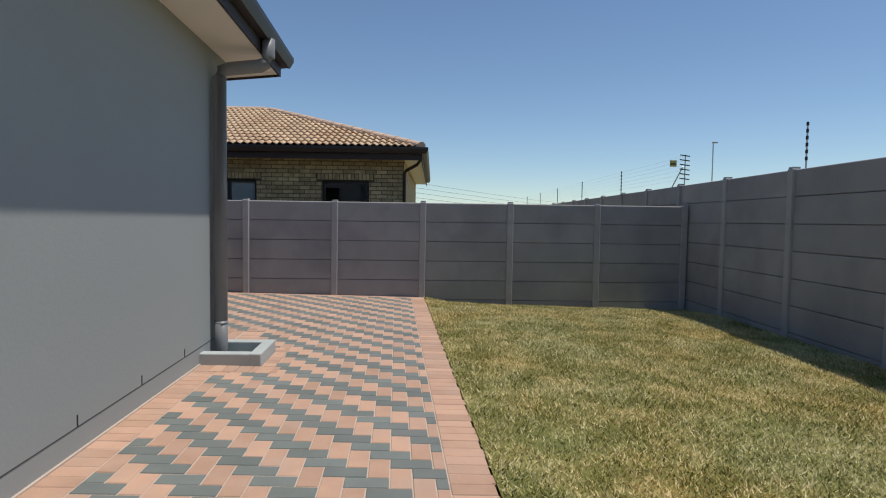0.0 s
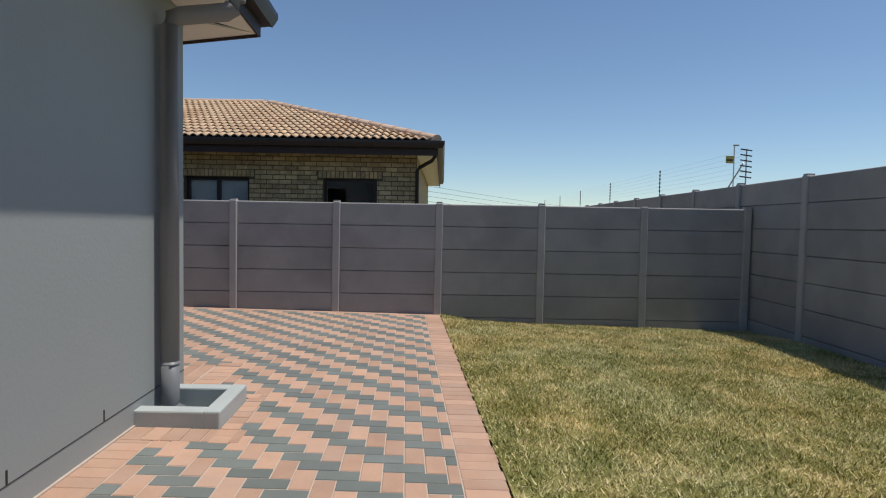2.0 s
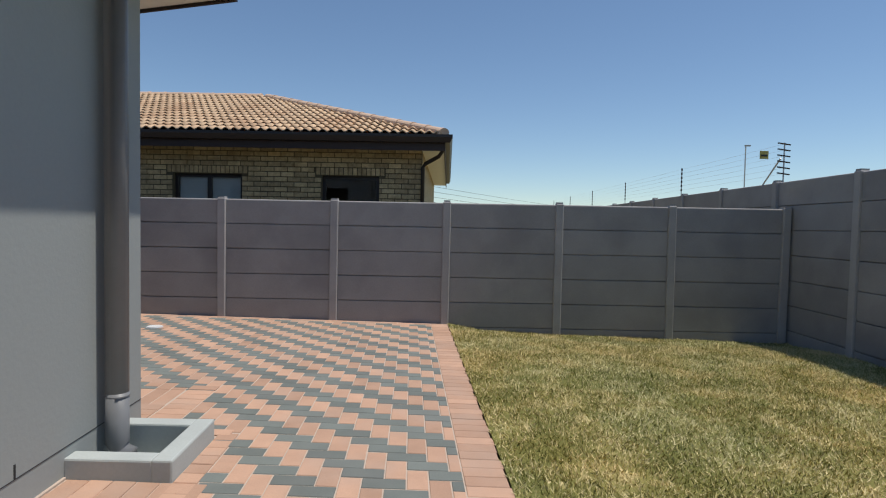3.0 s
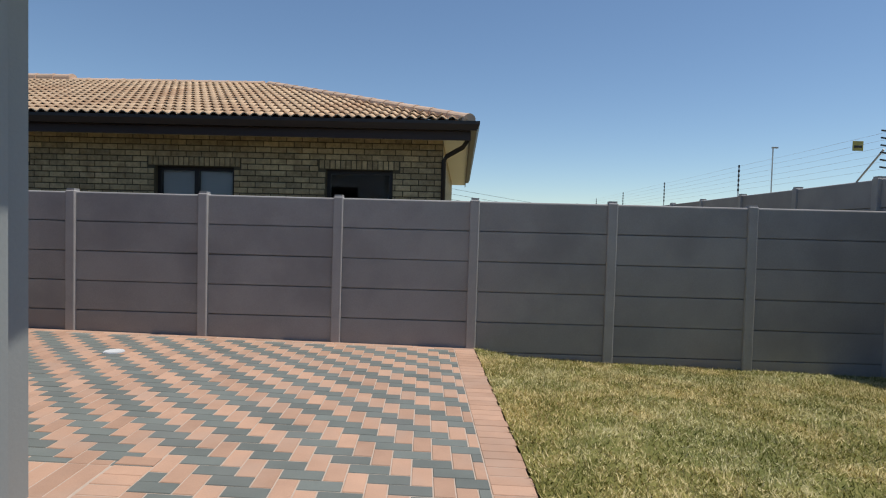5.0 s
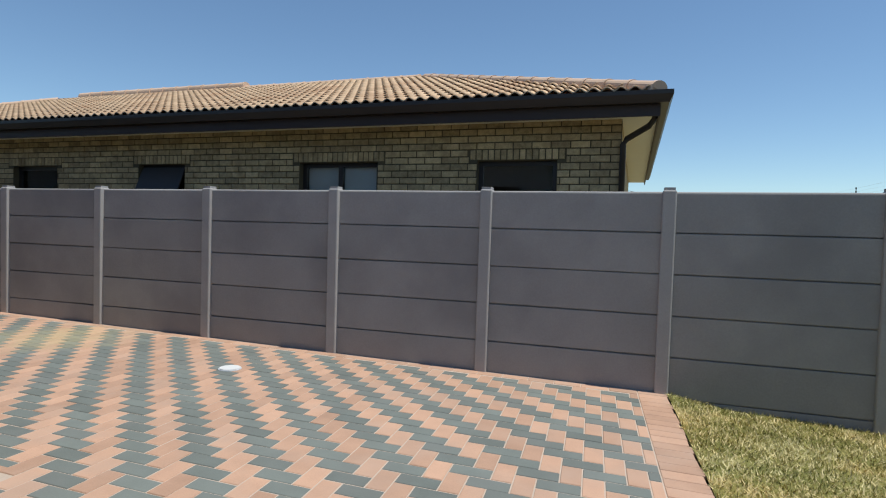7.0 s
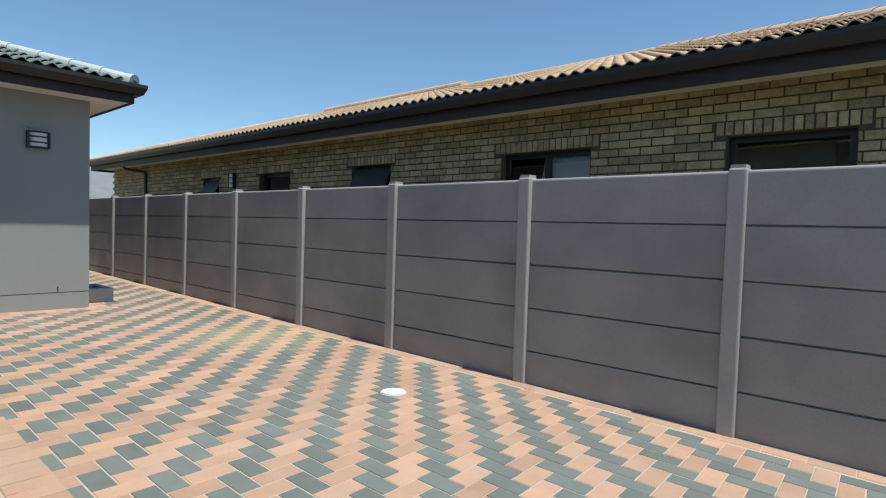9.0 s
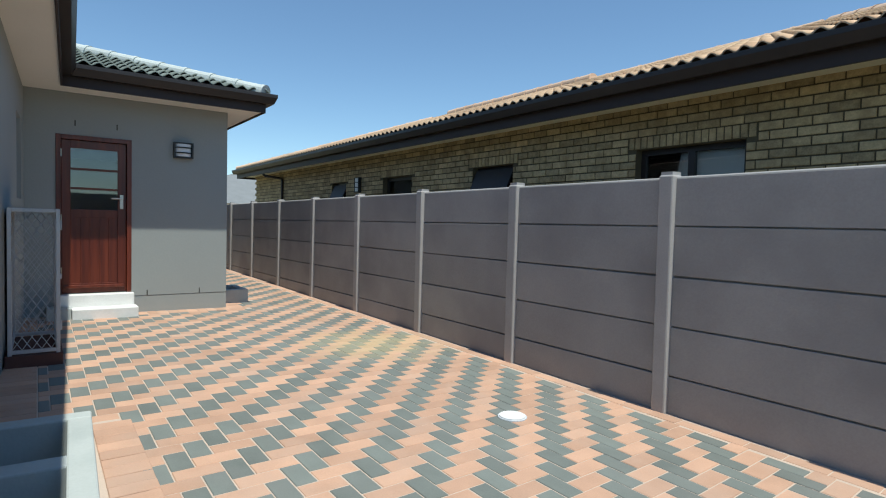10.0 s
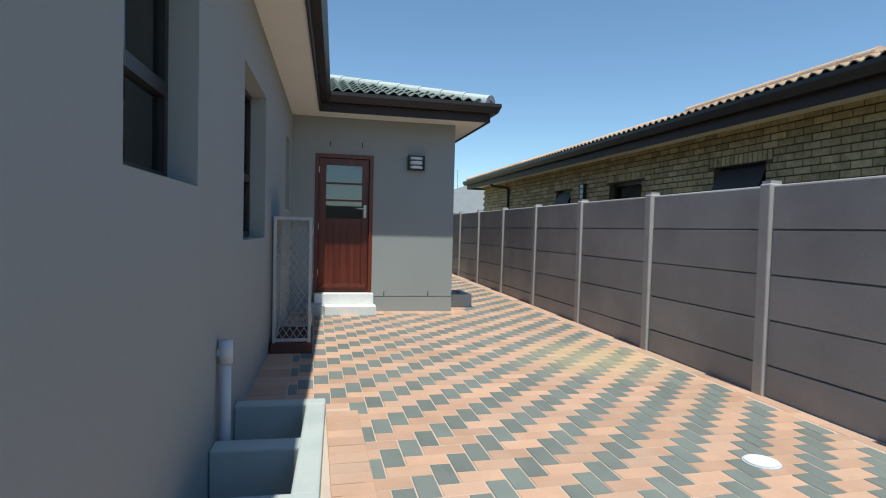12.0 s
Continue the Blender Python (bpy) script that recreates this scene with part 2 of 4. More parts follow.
def prism(profile, start, end, out, bm=None, mitre0=0.0, mitre1=0.0):
    """A profile of (outwards, up) pairs run from start to end; mitre shifts each end along the run by that share of its outward reach."""
    bm = bm or bmesh.new()
    s, e, o = Vector(start), Vector(end), Vector(out)
    d = (e - s).normalized()
    a = [bm.verts.new(s + o * u + Vector((0, 0, w)) - d * u * mitre0) for u, w in profile]
    b = [bm.verts.new(e + o * u + Vector((0, 0, w)) + d * u * mitre1) for u, w in profile]
    k = len(profile)
    for i in range(k):
        bm.faces.new((a[i], a[(i + 1) % k], b[(i + 1) % k], b[i]))
    bm.faces.new(a[::-1])
    bm.faces.new(b)
    bmesh.ops.recalc_face_normals(bm, faces=bm.faces)
    return bm


GUTTER = [(0.0, 0.0), (0.085, 0.0), (0.10, 0.03), (0.125, 0.085), (0.125, 0.13), (0.112, 0.13), (0.108, 0.088), (0.08, 0.014), (0.012, 0.014), (0.012, 0.13), (0.0, 0.13)]


def ground_z(x, y):
    return -0.014 * (x + 1.6) - 0.009 * (y - 6.3)


TILT_GROUND = pose(0, 0, ground_z(0, 0), math.degrees(-0.009), math.degrees(0.014), 0)


# ---- ground ----
def grid_sheet(xs, ys, zf):
    bm = bmesh.new()
    vs = [[bm.verts.new((x, y, zf(x, y))) for x in xs] for y in ys]
    for j in range(len(ys) - 1):
        for i in range(len(xs) - 1):
            bm.faces.new((vs[j][i], vs[j][i + 1], vs[j + 1][i + 1], vs[j + 1][i]))
    return bm


FX0, FXS = 4.96, 0.01            # the tall boundary wall runs along x = FX0 + FXS * y


def edge_x(y):
    return 0.088 - 0.065 * (y - 10.69)


def lawn_z(x, y):
    edge = min(1.0, max(0.0, (x - edge_x(y)) / 0.5))
    n1 = noise.noise(Vector((x * 0.9, y * 0.9, 3.1)))
    n2 = noise.noise(Vector((x * 3.1, y * 3.1, 7.7)))
    sink = edge * (0.10 * max(0.0, min(1.0, (y - 9.2) / 1.9)) ** 2 + 0.03 * max(0.0, min(1.0, (x - 0.6) / 3.0)))
    return ground_z(x, y) + 0.005 + edge * (0.02 * n1 + 0.010 * n2) - sink


def lawn_sheet():
    bm = grid_sheet([0.12 * i for i in range(44)], [-3 + 0.12 * i for i in range(121)], lambda x, y: 0.0)
    for v in bm.verts:
        v.co.x = v.co.x + edge_x(v.co.y)
        v.co.z = lawn_z(v.co.x, v.co.y)
    return bm


xs = [-300, -60, -30] + [-22 + 2 * i for i in range(11)] + [0.5 * i for i in range(14)] + [9, 14, 30, 80, 300]
ys = [-300, -60, -20, -8] + [-4 + i for i in range(17)] + [14, 18, 25, 40, 90, 300]
xs = sorted(set(xs))
ground = tagged(part("ground", grid_sheet(xs, ys, lambda x, y: (ground_z(x, y) if -25 < x < 12 and -10 < y < 16 else 0.0) - (0.40 if -18 < x < 5.1 and -6 < y < 11.4 else 0.075)), M["earth"]),
                "dry sandy earth under the yard", "ground", kind="structure")
lawn = tagged(part("lawn", lawn_sheet(), M["turf"]),
              "patchy newly laid turf, green and straw yellow", "lawn", kind="structure")


def grass_blades():
    rng = np.random.default_rng(5)
    count = 430000
    y = -1.5 + 13.0 * rng.random(count) ** 1.15
    x = edge_x(y) + 0.005 + 5.2 * rng.random(count)
    keep = (x < FX0 + FXS * y - 0.03) & (y < 11.32)
    x, y = x[keep], y[keep]
    bald = np.array([noise.noise(Vector((a * 1.7, b * 1.7, 1.3))) for a, b in zip(x, y)])
    keep = bald + rng.random(len(x)) * 1.2 > -0.1
    x, y = x[keep], y[keep]
    z = np.array([lawn_z(a, b) for a, b in zip(x, y)]) - 0.004
    k = len(x)
    ang, lean = rng.random(k) * 2 * np.pi, rng.normal(0, 1, (2, k)) * 0.022
    h, w = 0.014 + 0.030 * rng.random(k) ** 1.6, 0.0028 + 0.0042 * rng.random(k)
    dx, dy = np.cos(ang) * w, np.sin(ang) * w
    v = np.empty((k, 3, 3))
    v[:, 0] = np.stack((x - dx, y - dy, z), 1)
    v[:, 1] = np.stack((x + dx, y + dy, z), 1)
    v[:, 2] = np.stack((x + lean[0], y + lean[1], z + h), 1)
    me = bpy.data.meshes.new("grass_blades")
    me.from_pydata(v.reshape(-1, 3), [], np.arange(3 * k).reshape(-1, 3))
    me.materials.append(M["grass"])
    return tagged(new("grass", me), "short dry grass blades of the new lawn", "grass", kind="stuff")


grass_blades()

# ---- own house: walls, eaves, roof ----
EX, NY, WX, WY = -2.045, 7.135, -9.23, 9.74     # east wall, north wall, wing's east wall, wing's north wall
SOFFIT = 2.84                                  # eaves of the wing; the east eaves are a little higher
EAST = 3.035
CY = 6.74                                      # the east wall ends here, short of the north wall's line
LEAN = 0.065                                   # the east wall, the path beside it and its border lean this much per metre
CORNER = -2.24
SKEW = 0.0405                                  # the north wall is not quite square to the east wall


def north_y(x):
    return NY + (CORNER - x) * SKEW


def leaned(ob):
    """Leans a part of the east side along with the east wall."""
    for v in ob.data.vertices:
        v.co.x -= LEAN * (v.co.y - NY)
    return ob


SKEWED = Matrix.Translation((CORNER, NY, 0)) @ Matrix.Rotation(-math.atan(SKEW), 4, "Z") @ Matrix.Translation((-CORNER, -NY, 0))
NW = north_y(WX)
FOUND = -0.3
house = thing("house", "grey plastered bungalow with dark brown gutters and green-grey tiles", "house", kind="structure")


def wall_with_openings(name, axis, at, thick, a0, a1, z0, z1, holes, parent, mat_, label=""):
    """A wall along x or y whose outer face lies at 'at' and whose body goes 'thick' inwards, with openings (a, b, low, high)."""
    items = []
    edge = a0
    for p, q, lo, hi in sorted(holes):
        items += [(edge, p, z0, z1), (p, q, z0, lo), (p, q, hi, z1)]
        edge = q
    items.append((edge, a1, z0, z1))
    bm = bmesh.new()
    for p, q, lo, hi in items:
        if q - p < 1e-4 or hi - lo < 1e-4:
            continue
        if axis == "x":
            add_box(bm, p, q, at, at + thick, lo, hi)
        else:
            add_box(bm, at, at + thick, p, q, lo, hi)
    bmesh.ops.remove_doubles(bm, verts=bm.verts, dist=1e-5)
    return part(name, bm, mat_, parent, label)


WINDOWS = [(-3.80, -2.88, 1.455, 2.40), (-6.26, -5.09, 1.18, 2.40), (-8.81, -8.20, 1.50, 2.40)]
leaned(wall_with_openings("wall_east", "y", EX, -0.24, -8.0, CY, FOUND, EAST + 0.02, [], house, M["plaster"]))
part("wall_return", boxes((-2.48, -2.242, CY - 0.24, NY - 0.24, FOUND, EAST + 0.02), (-2.24, EX - 0.20, CY - 0.24, CY - 0.001, FOUND, EAST + 0.02)), M["plaster"], house)
wall_with_openings("wall_north", "x", NY - 0.001, -0.24, WX - 0.24, -2.24, FOUND, EAST + 0.02, WINDOWS, house, M["plaster"]).matrix_basis = SKEWED
DOOR = (7.73, 8.545, 0.355, 2.32)
wall_with_openings("wall_wing_east", "y", WX, -0.24, NW, WY, FOUND, SOFFIT + 0.02, [DOOR], house, M["plaster"])
wall_with_openings("wall_wing_north", "x", WY - 0.001, -0.24, -17.0, WX - 0.24, FOUND, SOFFIT + 0.02, [], house, M["plaster"])
wall_with_openings("wall_west", "y", -17.0, -0.24, -8.0, WY, FOUND, SOFFIT + 0.02, [], house, M["plaster"])
wall_with_openings("wall_south", "x", -8.0, -0.24, -17.24, EX, FOUND, SOFFIT + 0.02, [], house, M["plaster"])
# added, unseen ceiling and floor close the house so its windows look dark
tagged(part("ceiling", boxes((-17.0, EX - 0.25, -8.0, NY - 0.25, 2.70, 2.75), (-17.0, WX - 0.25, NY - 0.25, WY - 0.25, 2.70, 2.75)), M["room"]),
       "added dark grey ceiling that closes the house off from light", "ceiling", kind="structure")
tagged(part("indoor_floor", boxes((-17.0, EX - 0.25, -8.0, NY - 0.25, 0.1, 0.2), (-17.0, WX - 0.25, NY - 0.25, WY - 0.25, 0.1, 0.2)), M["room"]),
       "added dark grey floor inside the house", "floor", kind="structure")
# rooms behind the windows, closed by added walls in the same shade grey
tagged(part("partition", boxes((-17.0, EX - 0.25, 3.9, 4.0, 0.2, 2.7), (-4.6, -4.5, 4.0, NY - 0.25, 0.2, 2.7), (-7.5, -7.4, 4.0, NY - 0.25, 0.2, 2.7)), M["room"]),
       "added dark grey inner walls that keep the windows dark", "wall", kind="structure")

# plinth joint and short weep joints, in the plaster
SEAM = 0.172
leaned(part("plinth_joint", box(EX - 0.001, EX + 0.003, -4, CY + 0.001, SEAM - 0.0017, SEAM + 0.0017), M["joint"], house))
part("plinth_joint", box(WX - 0.001, WX + 0.003, DOOR[1] + 0.03, WY + 0.001, 0.30 - 0.0018, 0.30 + 0.0018), M["joint"], house)
for yy in (3.03, 3.86, 4.69, 5.52):
    leaned(part("weep_joint", box(EX - 0.001, EX + 0.004, yy - 0.005, yy + 0.005, SEAM, SEAM + 0.07), M["joint"], house))
for yy, z0 in ((8.73, 0.305), (9.38, 0.305), (7.93, 2.43), (8.38, 2.43)):
    part("weep_joint", box(WX - 0.001, WX + 0.004, yy - 0.006, yy + 0.006, z0, z0 + 0.07), M["joint"], house)

# soffits, fascias and gutters
OV = 0.50
NE1, NW1 = 7.24, NW + 0.35                    # eaves line at the east corner and at the wing
ex, wx, wy = -1.59, WX + 0.47, WY + 0.36
SB = [(-0.52, -0.006), (0.0, -0.006), (0.0, 0.008), (-0.52, 0.008)]
FBD = [(0.0, -0.03), (0.02, -0.03), (0.02, 0.19), (0.0, 0.19)]
ex_far = ex + LEAN * (NE1 + 8.5)
RUNS = [((ex_far, -8.5, EAST), (ex, NE1, EAST), (1, 0, 0), 0.0, 1.0), ((ex, NE1, EAST), (-2.7, 7.525, EAST - 0.025), (0, 1, 0), 1.0, 0.0),
        ((-2.7, 7.525, EAST - 0.025), (wx, NW1, SOFFIT), (0, 1, 0), 0.0, -1.0),
        ((wx, NW1, SOFFIT), (wx, wy, SOFFIT), (1, 0, 0), -1.0, 1.0), ((wx, wy, SOFFIT), (-17.5, wy, SOFFIT), (0, 1, 0), 1.0, 0.0)]
for p, q, o, m0, m1 in RUNS:
    part("soffit", prism(SB, p, q, o, mitre0=m0, mitre1=m1), M["white"], house, "white painted eaves board")
    part("fascia", prism(FBD, p, q, o, mitre0=m0, mitre1=m1), M["fascia"], house)
    p2, q2 = [Vector(v) + Vector((0, 0, 0.085)) for v in (p, q)]
    part("gutter", prism([(u + 0.02, w) for u, w in GUTTER], p2, q2, o, mitre0=m0, mitre1=m1), M["gutter"], house, "dark brown metal rain gutter")
GZ = EAST + 0.085

PITCH = math.tan(radians(17.5))
RZ, RE = SOFFIT + 0.21, EAST + 0.21


def slope(points):
    bm = bmesh.new()
    bm.faces.new([bm.verts.new(p) for p in points])
    bmesh.ops.solidify(bm, geom=bm.faces[:], thickness=0.03)
    return bm


H1, LOW = 7.4, 0.06
TOP = RE + H1 * PITCH - LOW
part("roof_slope", slope([(ex_far, -8.5, RE - LOW), (ex, NE1, RE - LOW), (ex - H1, NE1 - H1, TOP), (ex - H1, -8.5, TOP)]), M["gtile"], house)
part("roof_slope", slope([(ex, NE1, RE - LOW), (wx, NW1, RZ - LOW), (ex - H1, NE1 - H1, TOP)]), M["gtile"], house)
part("roof_slope", slope([(wx, NW1, RZ - LOW), (wx - H1, NE1 - H1, TOP), (ex - H1, NE1 - H1, TOP)]), M["gtile"], house)
W1 = 4.0
part("roof_slope", slope([(wx, NW1, RZ - LOW), (wx, wy, RZ - LOW), (wx - W1, wy - W1, RZ + W1 * PITCH - LOW), (wx - W1, NW1 - W1, RZ + W1 * PITCH - LOW)]), M["gtile"], house)
part("roof_slope", slope([(wx, wy, RZ - LOW), (-17.5, wy, RZ - LOW), (-17.5 + W1, wy - W1, RZ + W1 * PITCH - LOW), (wx - W1, wy - W1, RZ + W1 * PITCH - LOW)]), M["gtile"], house)


# ---- roof tiles ----
def tile_vertices(width, length, rolls=2, seg=6, height=0.044, step=0.036):
    """One roof tile: rolls across its width, with a front edge; local x across, y up the slope, z off it."""
    cols = rolls * seg
    vs = []
    for r in range(3):
        for i in range(cols + 1):
            x = -width / 2 + width * i / cols
            w = height * (0.5 - 0.5 * math.cos(2 * math.pi * rolls * i / cols))
            yv, zv = ((0, step + w - 0.016), (0, step + w), (length * 1.06, w))[r]
            vs.append((x, yv, zv))
    fs = []
    for r in range(2):
        for i in range(cols):
            a = r * (cols + 1) + i
            fs.append((a, a + 1, a + cols + 2, a + cols + 1))
    return vs, fs


def lay_tiles(parent, origin, along, up, u0, u1, courses, left, right, near, mat_near, mat_rest, width=0.30, length=0.33):
    """Tiles on a slope: 'left' and 'right' give how far each end comes in per metre up the slope."""
    vs, fs = tile_vertices(width, length)
    me = bpy.data.meshes.new("roof_tile")
    me.from_pydata(vs, [], fs)
    me.materials.append(mat_near)
    for p in me.polygons:
        p.use_smooth = True
    o, a, u = Vector(origin), Vector(along).normalized(), Vector(up).normalized()
    nrm = a.cross(u)
    rot = Matrix((a, u, nrm)).transposed().to_4x4()
    rest_v, rest_f = [], []
    placed = 0
    base = np.array(vs)
    for c in range(courses):
        s = c * length
        lo, hi = u0 + left * s, u1 - right * s
        k0, k1 = math.ceil((lo - u0) / width), math.floor((hi - u0) / width)
        for k in range(k0 - 0, k1 + 1):
            uc = u0 + (k + 0.5) * width
            if uc < lo - 0.02 or uc > hi + 0.02:
                continue
            m = Matrix.Translation(o + a * uc + u * s) @ rot
            if near(c, uc) and placed < 300:
                ob = new("roof_tile", me)
                ob.parent = parent
                ob.matrix_basis = m
                placed += 1
            else:
                q = base @ np.array(m.to_3x3()).T + np.array(m.translation)
                off = len(rest_v)
                rest_v.extend(q.tolist())
                rest_f.extend([tuple(i + off for i in f) for f in fs])
    if rest_v:
        mr = bpy.data.meshes.new("roof_tiles")
        mr.from_pydata(rest_v, [], rest_f)
        mr.materials.append(mat_rest)
        for p in mr.polygons:
            p.use_smooth = True
        ob = tagged(new("roof_tiles", mr), kind="stuff")
        ob.parent = parent


def ridge_caps(parent, p0, p1, mat_, size=0.11, length=0.40):
    """Half-round ridge tiles, each lapped over the last, along a line."""
    p0, p1 = Vector(p0), Vector(p1)
    d = (p1 - p0)
    n = max(1, int(d.length / length))
    d.normalize()
    side = d.cross(Vector((0, 0, 1))).normalized()
    upv = side.cross(d)
    bm = bmesh.new()
    rings = []
    for t, r in ((0.0, size * 1.10), (0.05, size * 1.10), (0.06, size), (length * 1.04, size * 0.92)):
        arc = [(r * math.cos(math.pi * k / 8), r * (0.75 * math.sin(math.pi * k / 8) - 0.25)) for k in range(9)]
        arc = [(r * 1.05, -0.13)] + arc + [(-r * 1.05, -0.13)]
        rings.append([bm.verts.new(d * t + side * p + upv * q) for p, q in arc])
    for a, b in zip(rings, rings[1:]):
        for k in range(10):
            bm.faces.new((a[k], a[k + 1], b[k + 1], b[k]))
    bm.faces.new(rings[0])
    bmesh.ops.recalc_face_normals(bm, faces=bm.faces)
    me = mesh_from(bm, "ridge_tile", mat_)
    for i in range(n):
        ob = new("ridge_tile", me)
        ob.parent = parent
        ob.location = p0 + d * (i * length) + upv * 0.03


cs, sn = math.cos(math.atan(PITCH)), math.sin(math.atan(PITCH))
# the wing's east slope; along is -y so that along x up points out of the roof
lay_tiles(house, (wx + 0.03, wy, RZ + 0.012), (0, 1, 0), (-cs, 0, sn), -(wy - NW1) - 0.6, 0.0, 9, -cs, cs, lambda c, u: True, M["gtile"], M["gtile"])
ridge_caps(house, (wx + 0.02, wy + 0.02, RZ + 0.045), (wx - 3.9, wy - 3.9, RZ + 3.9 * PITCH + 0.045), M["gcap"], size=0.12)

# ---- own house: downpipe, gully surrounds ----
DPY = 6.27
PEX = EX - LEAN * (DPY - NY)
GX = ex - LEAN * (DPY - NE1) + 0.02
dp = thing("downpipe", "grey painted round downpipe at the house corner", "downpipe")
part("pipe", tube([(GX + 0.06, DPY + 0.06, GZ + 0.02), (GX + 0.06, DPY + 0.06, EAST - 0.07), (GX + 0.04, DPY + 0.055, EAST - 0.12), (GX - 0.01, DPY + 0.05, EAST - 0.155),
                   (PEX + 0.17, DPY + 0.01, EAST - 0.20), (PEX + 0.11, DPY, EAST - 0.225), (PEX + 0.085, DPY, EAST - 0.28), (PEX + 0.085, DPY, 0.30)], 0.064, 20), M["pipe"], dp, smooth=True)
part("pipe_shoe", tube([(PEX + 0.085, DPY, 0.36), (PEX + 0.085, DPY, 0.06), (PEX + 0.10, DPY, 0.0), (PEX + 0.16, DPY, -0.03)], 0.0648, 20), M["pipe"], dp, smooth=True)
part("pipe_clip", tube([(PEX + 0.085, DPY, 0.335), (PEX + 0.085, DPY, 0.343)], 0.068, 20), M["pipe"], dp)


def gully(label, x0, x1, y0, y1, top, bottom, rim, open_side, dividers=()):
    """A low open kerb box against a wall, with a sunken floor."""
    g = thing("gully_surround", label, "drain gully", "drain gullies")
    gx0, gx1, gy0, gy1 = x0, x1, y0, y1
    bv = 0.012
    if open_side != "x0":
        part("kerb", box(x0, x0 + rim, y0, y1, bottom, top, bevel=bv), M["sill"], g)
        gx0 = x0 + rim
    if open_side != "x1":
        part("kerb", box(x1 - rim, x1, y0, y1, bottom, top, bevel=bv), M["sill"], g)
        gx1 = x1 - rim
    if open_side != "y0":
        part("kerb", box(gx0 - 0.01, gx1 + 0.01, y0 + 0.001, y0 + rim, bottom, top - 0.002, bevel=bv), M["sill"], g)
    part("kerb", box(gx0 - 0.01, gx1 + 0.01, y1 - rim, y1 - 0.001, bottom, top - 0.002, bevel=bv), M["sill"], g)
    for d in dividers:
        part("divider", box(d - rim * 0.6, d + rim * 0.6, y0, y1 - rim + 0.01, bottom, top - 0.004, bevel=bv), M["sill"], g)
    part("gully_floor", box(x0 + 0.02, x1 - 0.02, y0 + 0.02, y1 - 0.02, bottom - 0.03, bottom + 0.015), M["sill"], g)
    return g


g1 = gully("low grey concrete kerb round the downpipe foot", EX + 0.001, -1.475, 5.89, 6.54, 0.118, -0.16, 0.115, "x0")
for c in g1.children:
    leaned(c)
gully("grey concrete double gully kerb against the house wall", -4.93, -3.42, NY, NY + 0.572, 0.13, -0.24, 0.125, "y0", (-4.15,)).matrix_basis = SKEWED
gully("grey concrete kerb at the wing's corner", -10.30, -9.62, WY, 10.17, 0.28, -0.05, 0.10, "y0")
wp = thing("waste_pipe", "short white plastic waste pipe standing in the gully", "pipe")
wp.matrix_basis = SKEWED
part("pipe", tube([(-4.28, NY + 0.042, -0.165), (-4.28, NY + 0.042, 0.58)], 0.030, 18), M["pvc"], wp, smooth=True)
part("socket", tube([(-4.28, NY + 0.042, 0.53), (-4.28, NY + 0.042, 0.655)], 0.037, 18), M["pvc"], wp, smooth=True)
part("wall_stub", tube([(-4.28, NY - 0.01, 0.585), (-4.28, NY + 0.042, 0.585)], 0.024, 14), M["pvc"], wp, smooth=True)


# ---- own house: windows, door, lamp ----
def window(name, x0, x1, z0, z1, y, bars_x, bars_z, parent, facing=1.0, reveal=0.13, pane_mat=None, wide=0.05):
    """A dark framed window set back in its opening; bars at the given places."""
    w = thing(name, "dark bronze framed window set deep in the wall", "", kind="structure")
    w.parent = parent
    yf = y - facing * reveal
    t = facing * 0.05
    f = wide
    part("window_frame", boxes((x0, x0 + f, yf, yf - t, z0, z1), (x1 - f, x1, yf, yf - t, z0, z1), (x0 + f, x1 - f, yf, yf - t, z0, z0 + f), (x0 + f, x1 - f, yf, yf - t, z1 - f, z1)), M["frame"], w)
    for b in bars_x:
        part("mullion", box(b - f * 0.6, b + f * 0.6, yf + facing * 0.006, yf - t, z0 + f, z1 - f), M["frame"], w)
    for b in bars_z:
        part("transom", box(x0 + f, x1 - f, yf + facing * 0.004, yf - t * 0.96, b - f * 0.6, b + f * 0.6), M["frame"], w)
    edges = [x0 + f] + list(bars_x) + [x1 - f]
    for a, b in zip(edges, edges[1:]):
        p = part("pane", box(a, b, yf - t * 0.5, yf - t * 0.62, z0 + f, z1 - f), M["glass"], w)
        p.visible_shadow = False
    return w


window("window_1", -3.80, -2.88, 1.455, 2.40, NY, (), (1.87,), house).matrix_basis = SKEWED
window("window_2", -6.26, -5.09, 1.18, 2.40, NY, (), (1.68,), house).matrix_basis = SKEWED
window("window_3", -8.81, -8.20, 1.50, 2.40, NY, (), (), house).matrix_basis = SKEWED


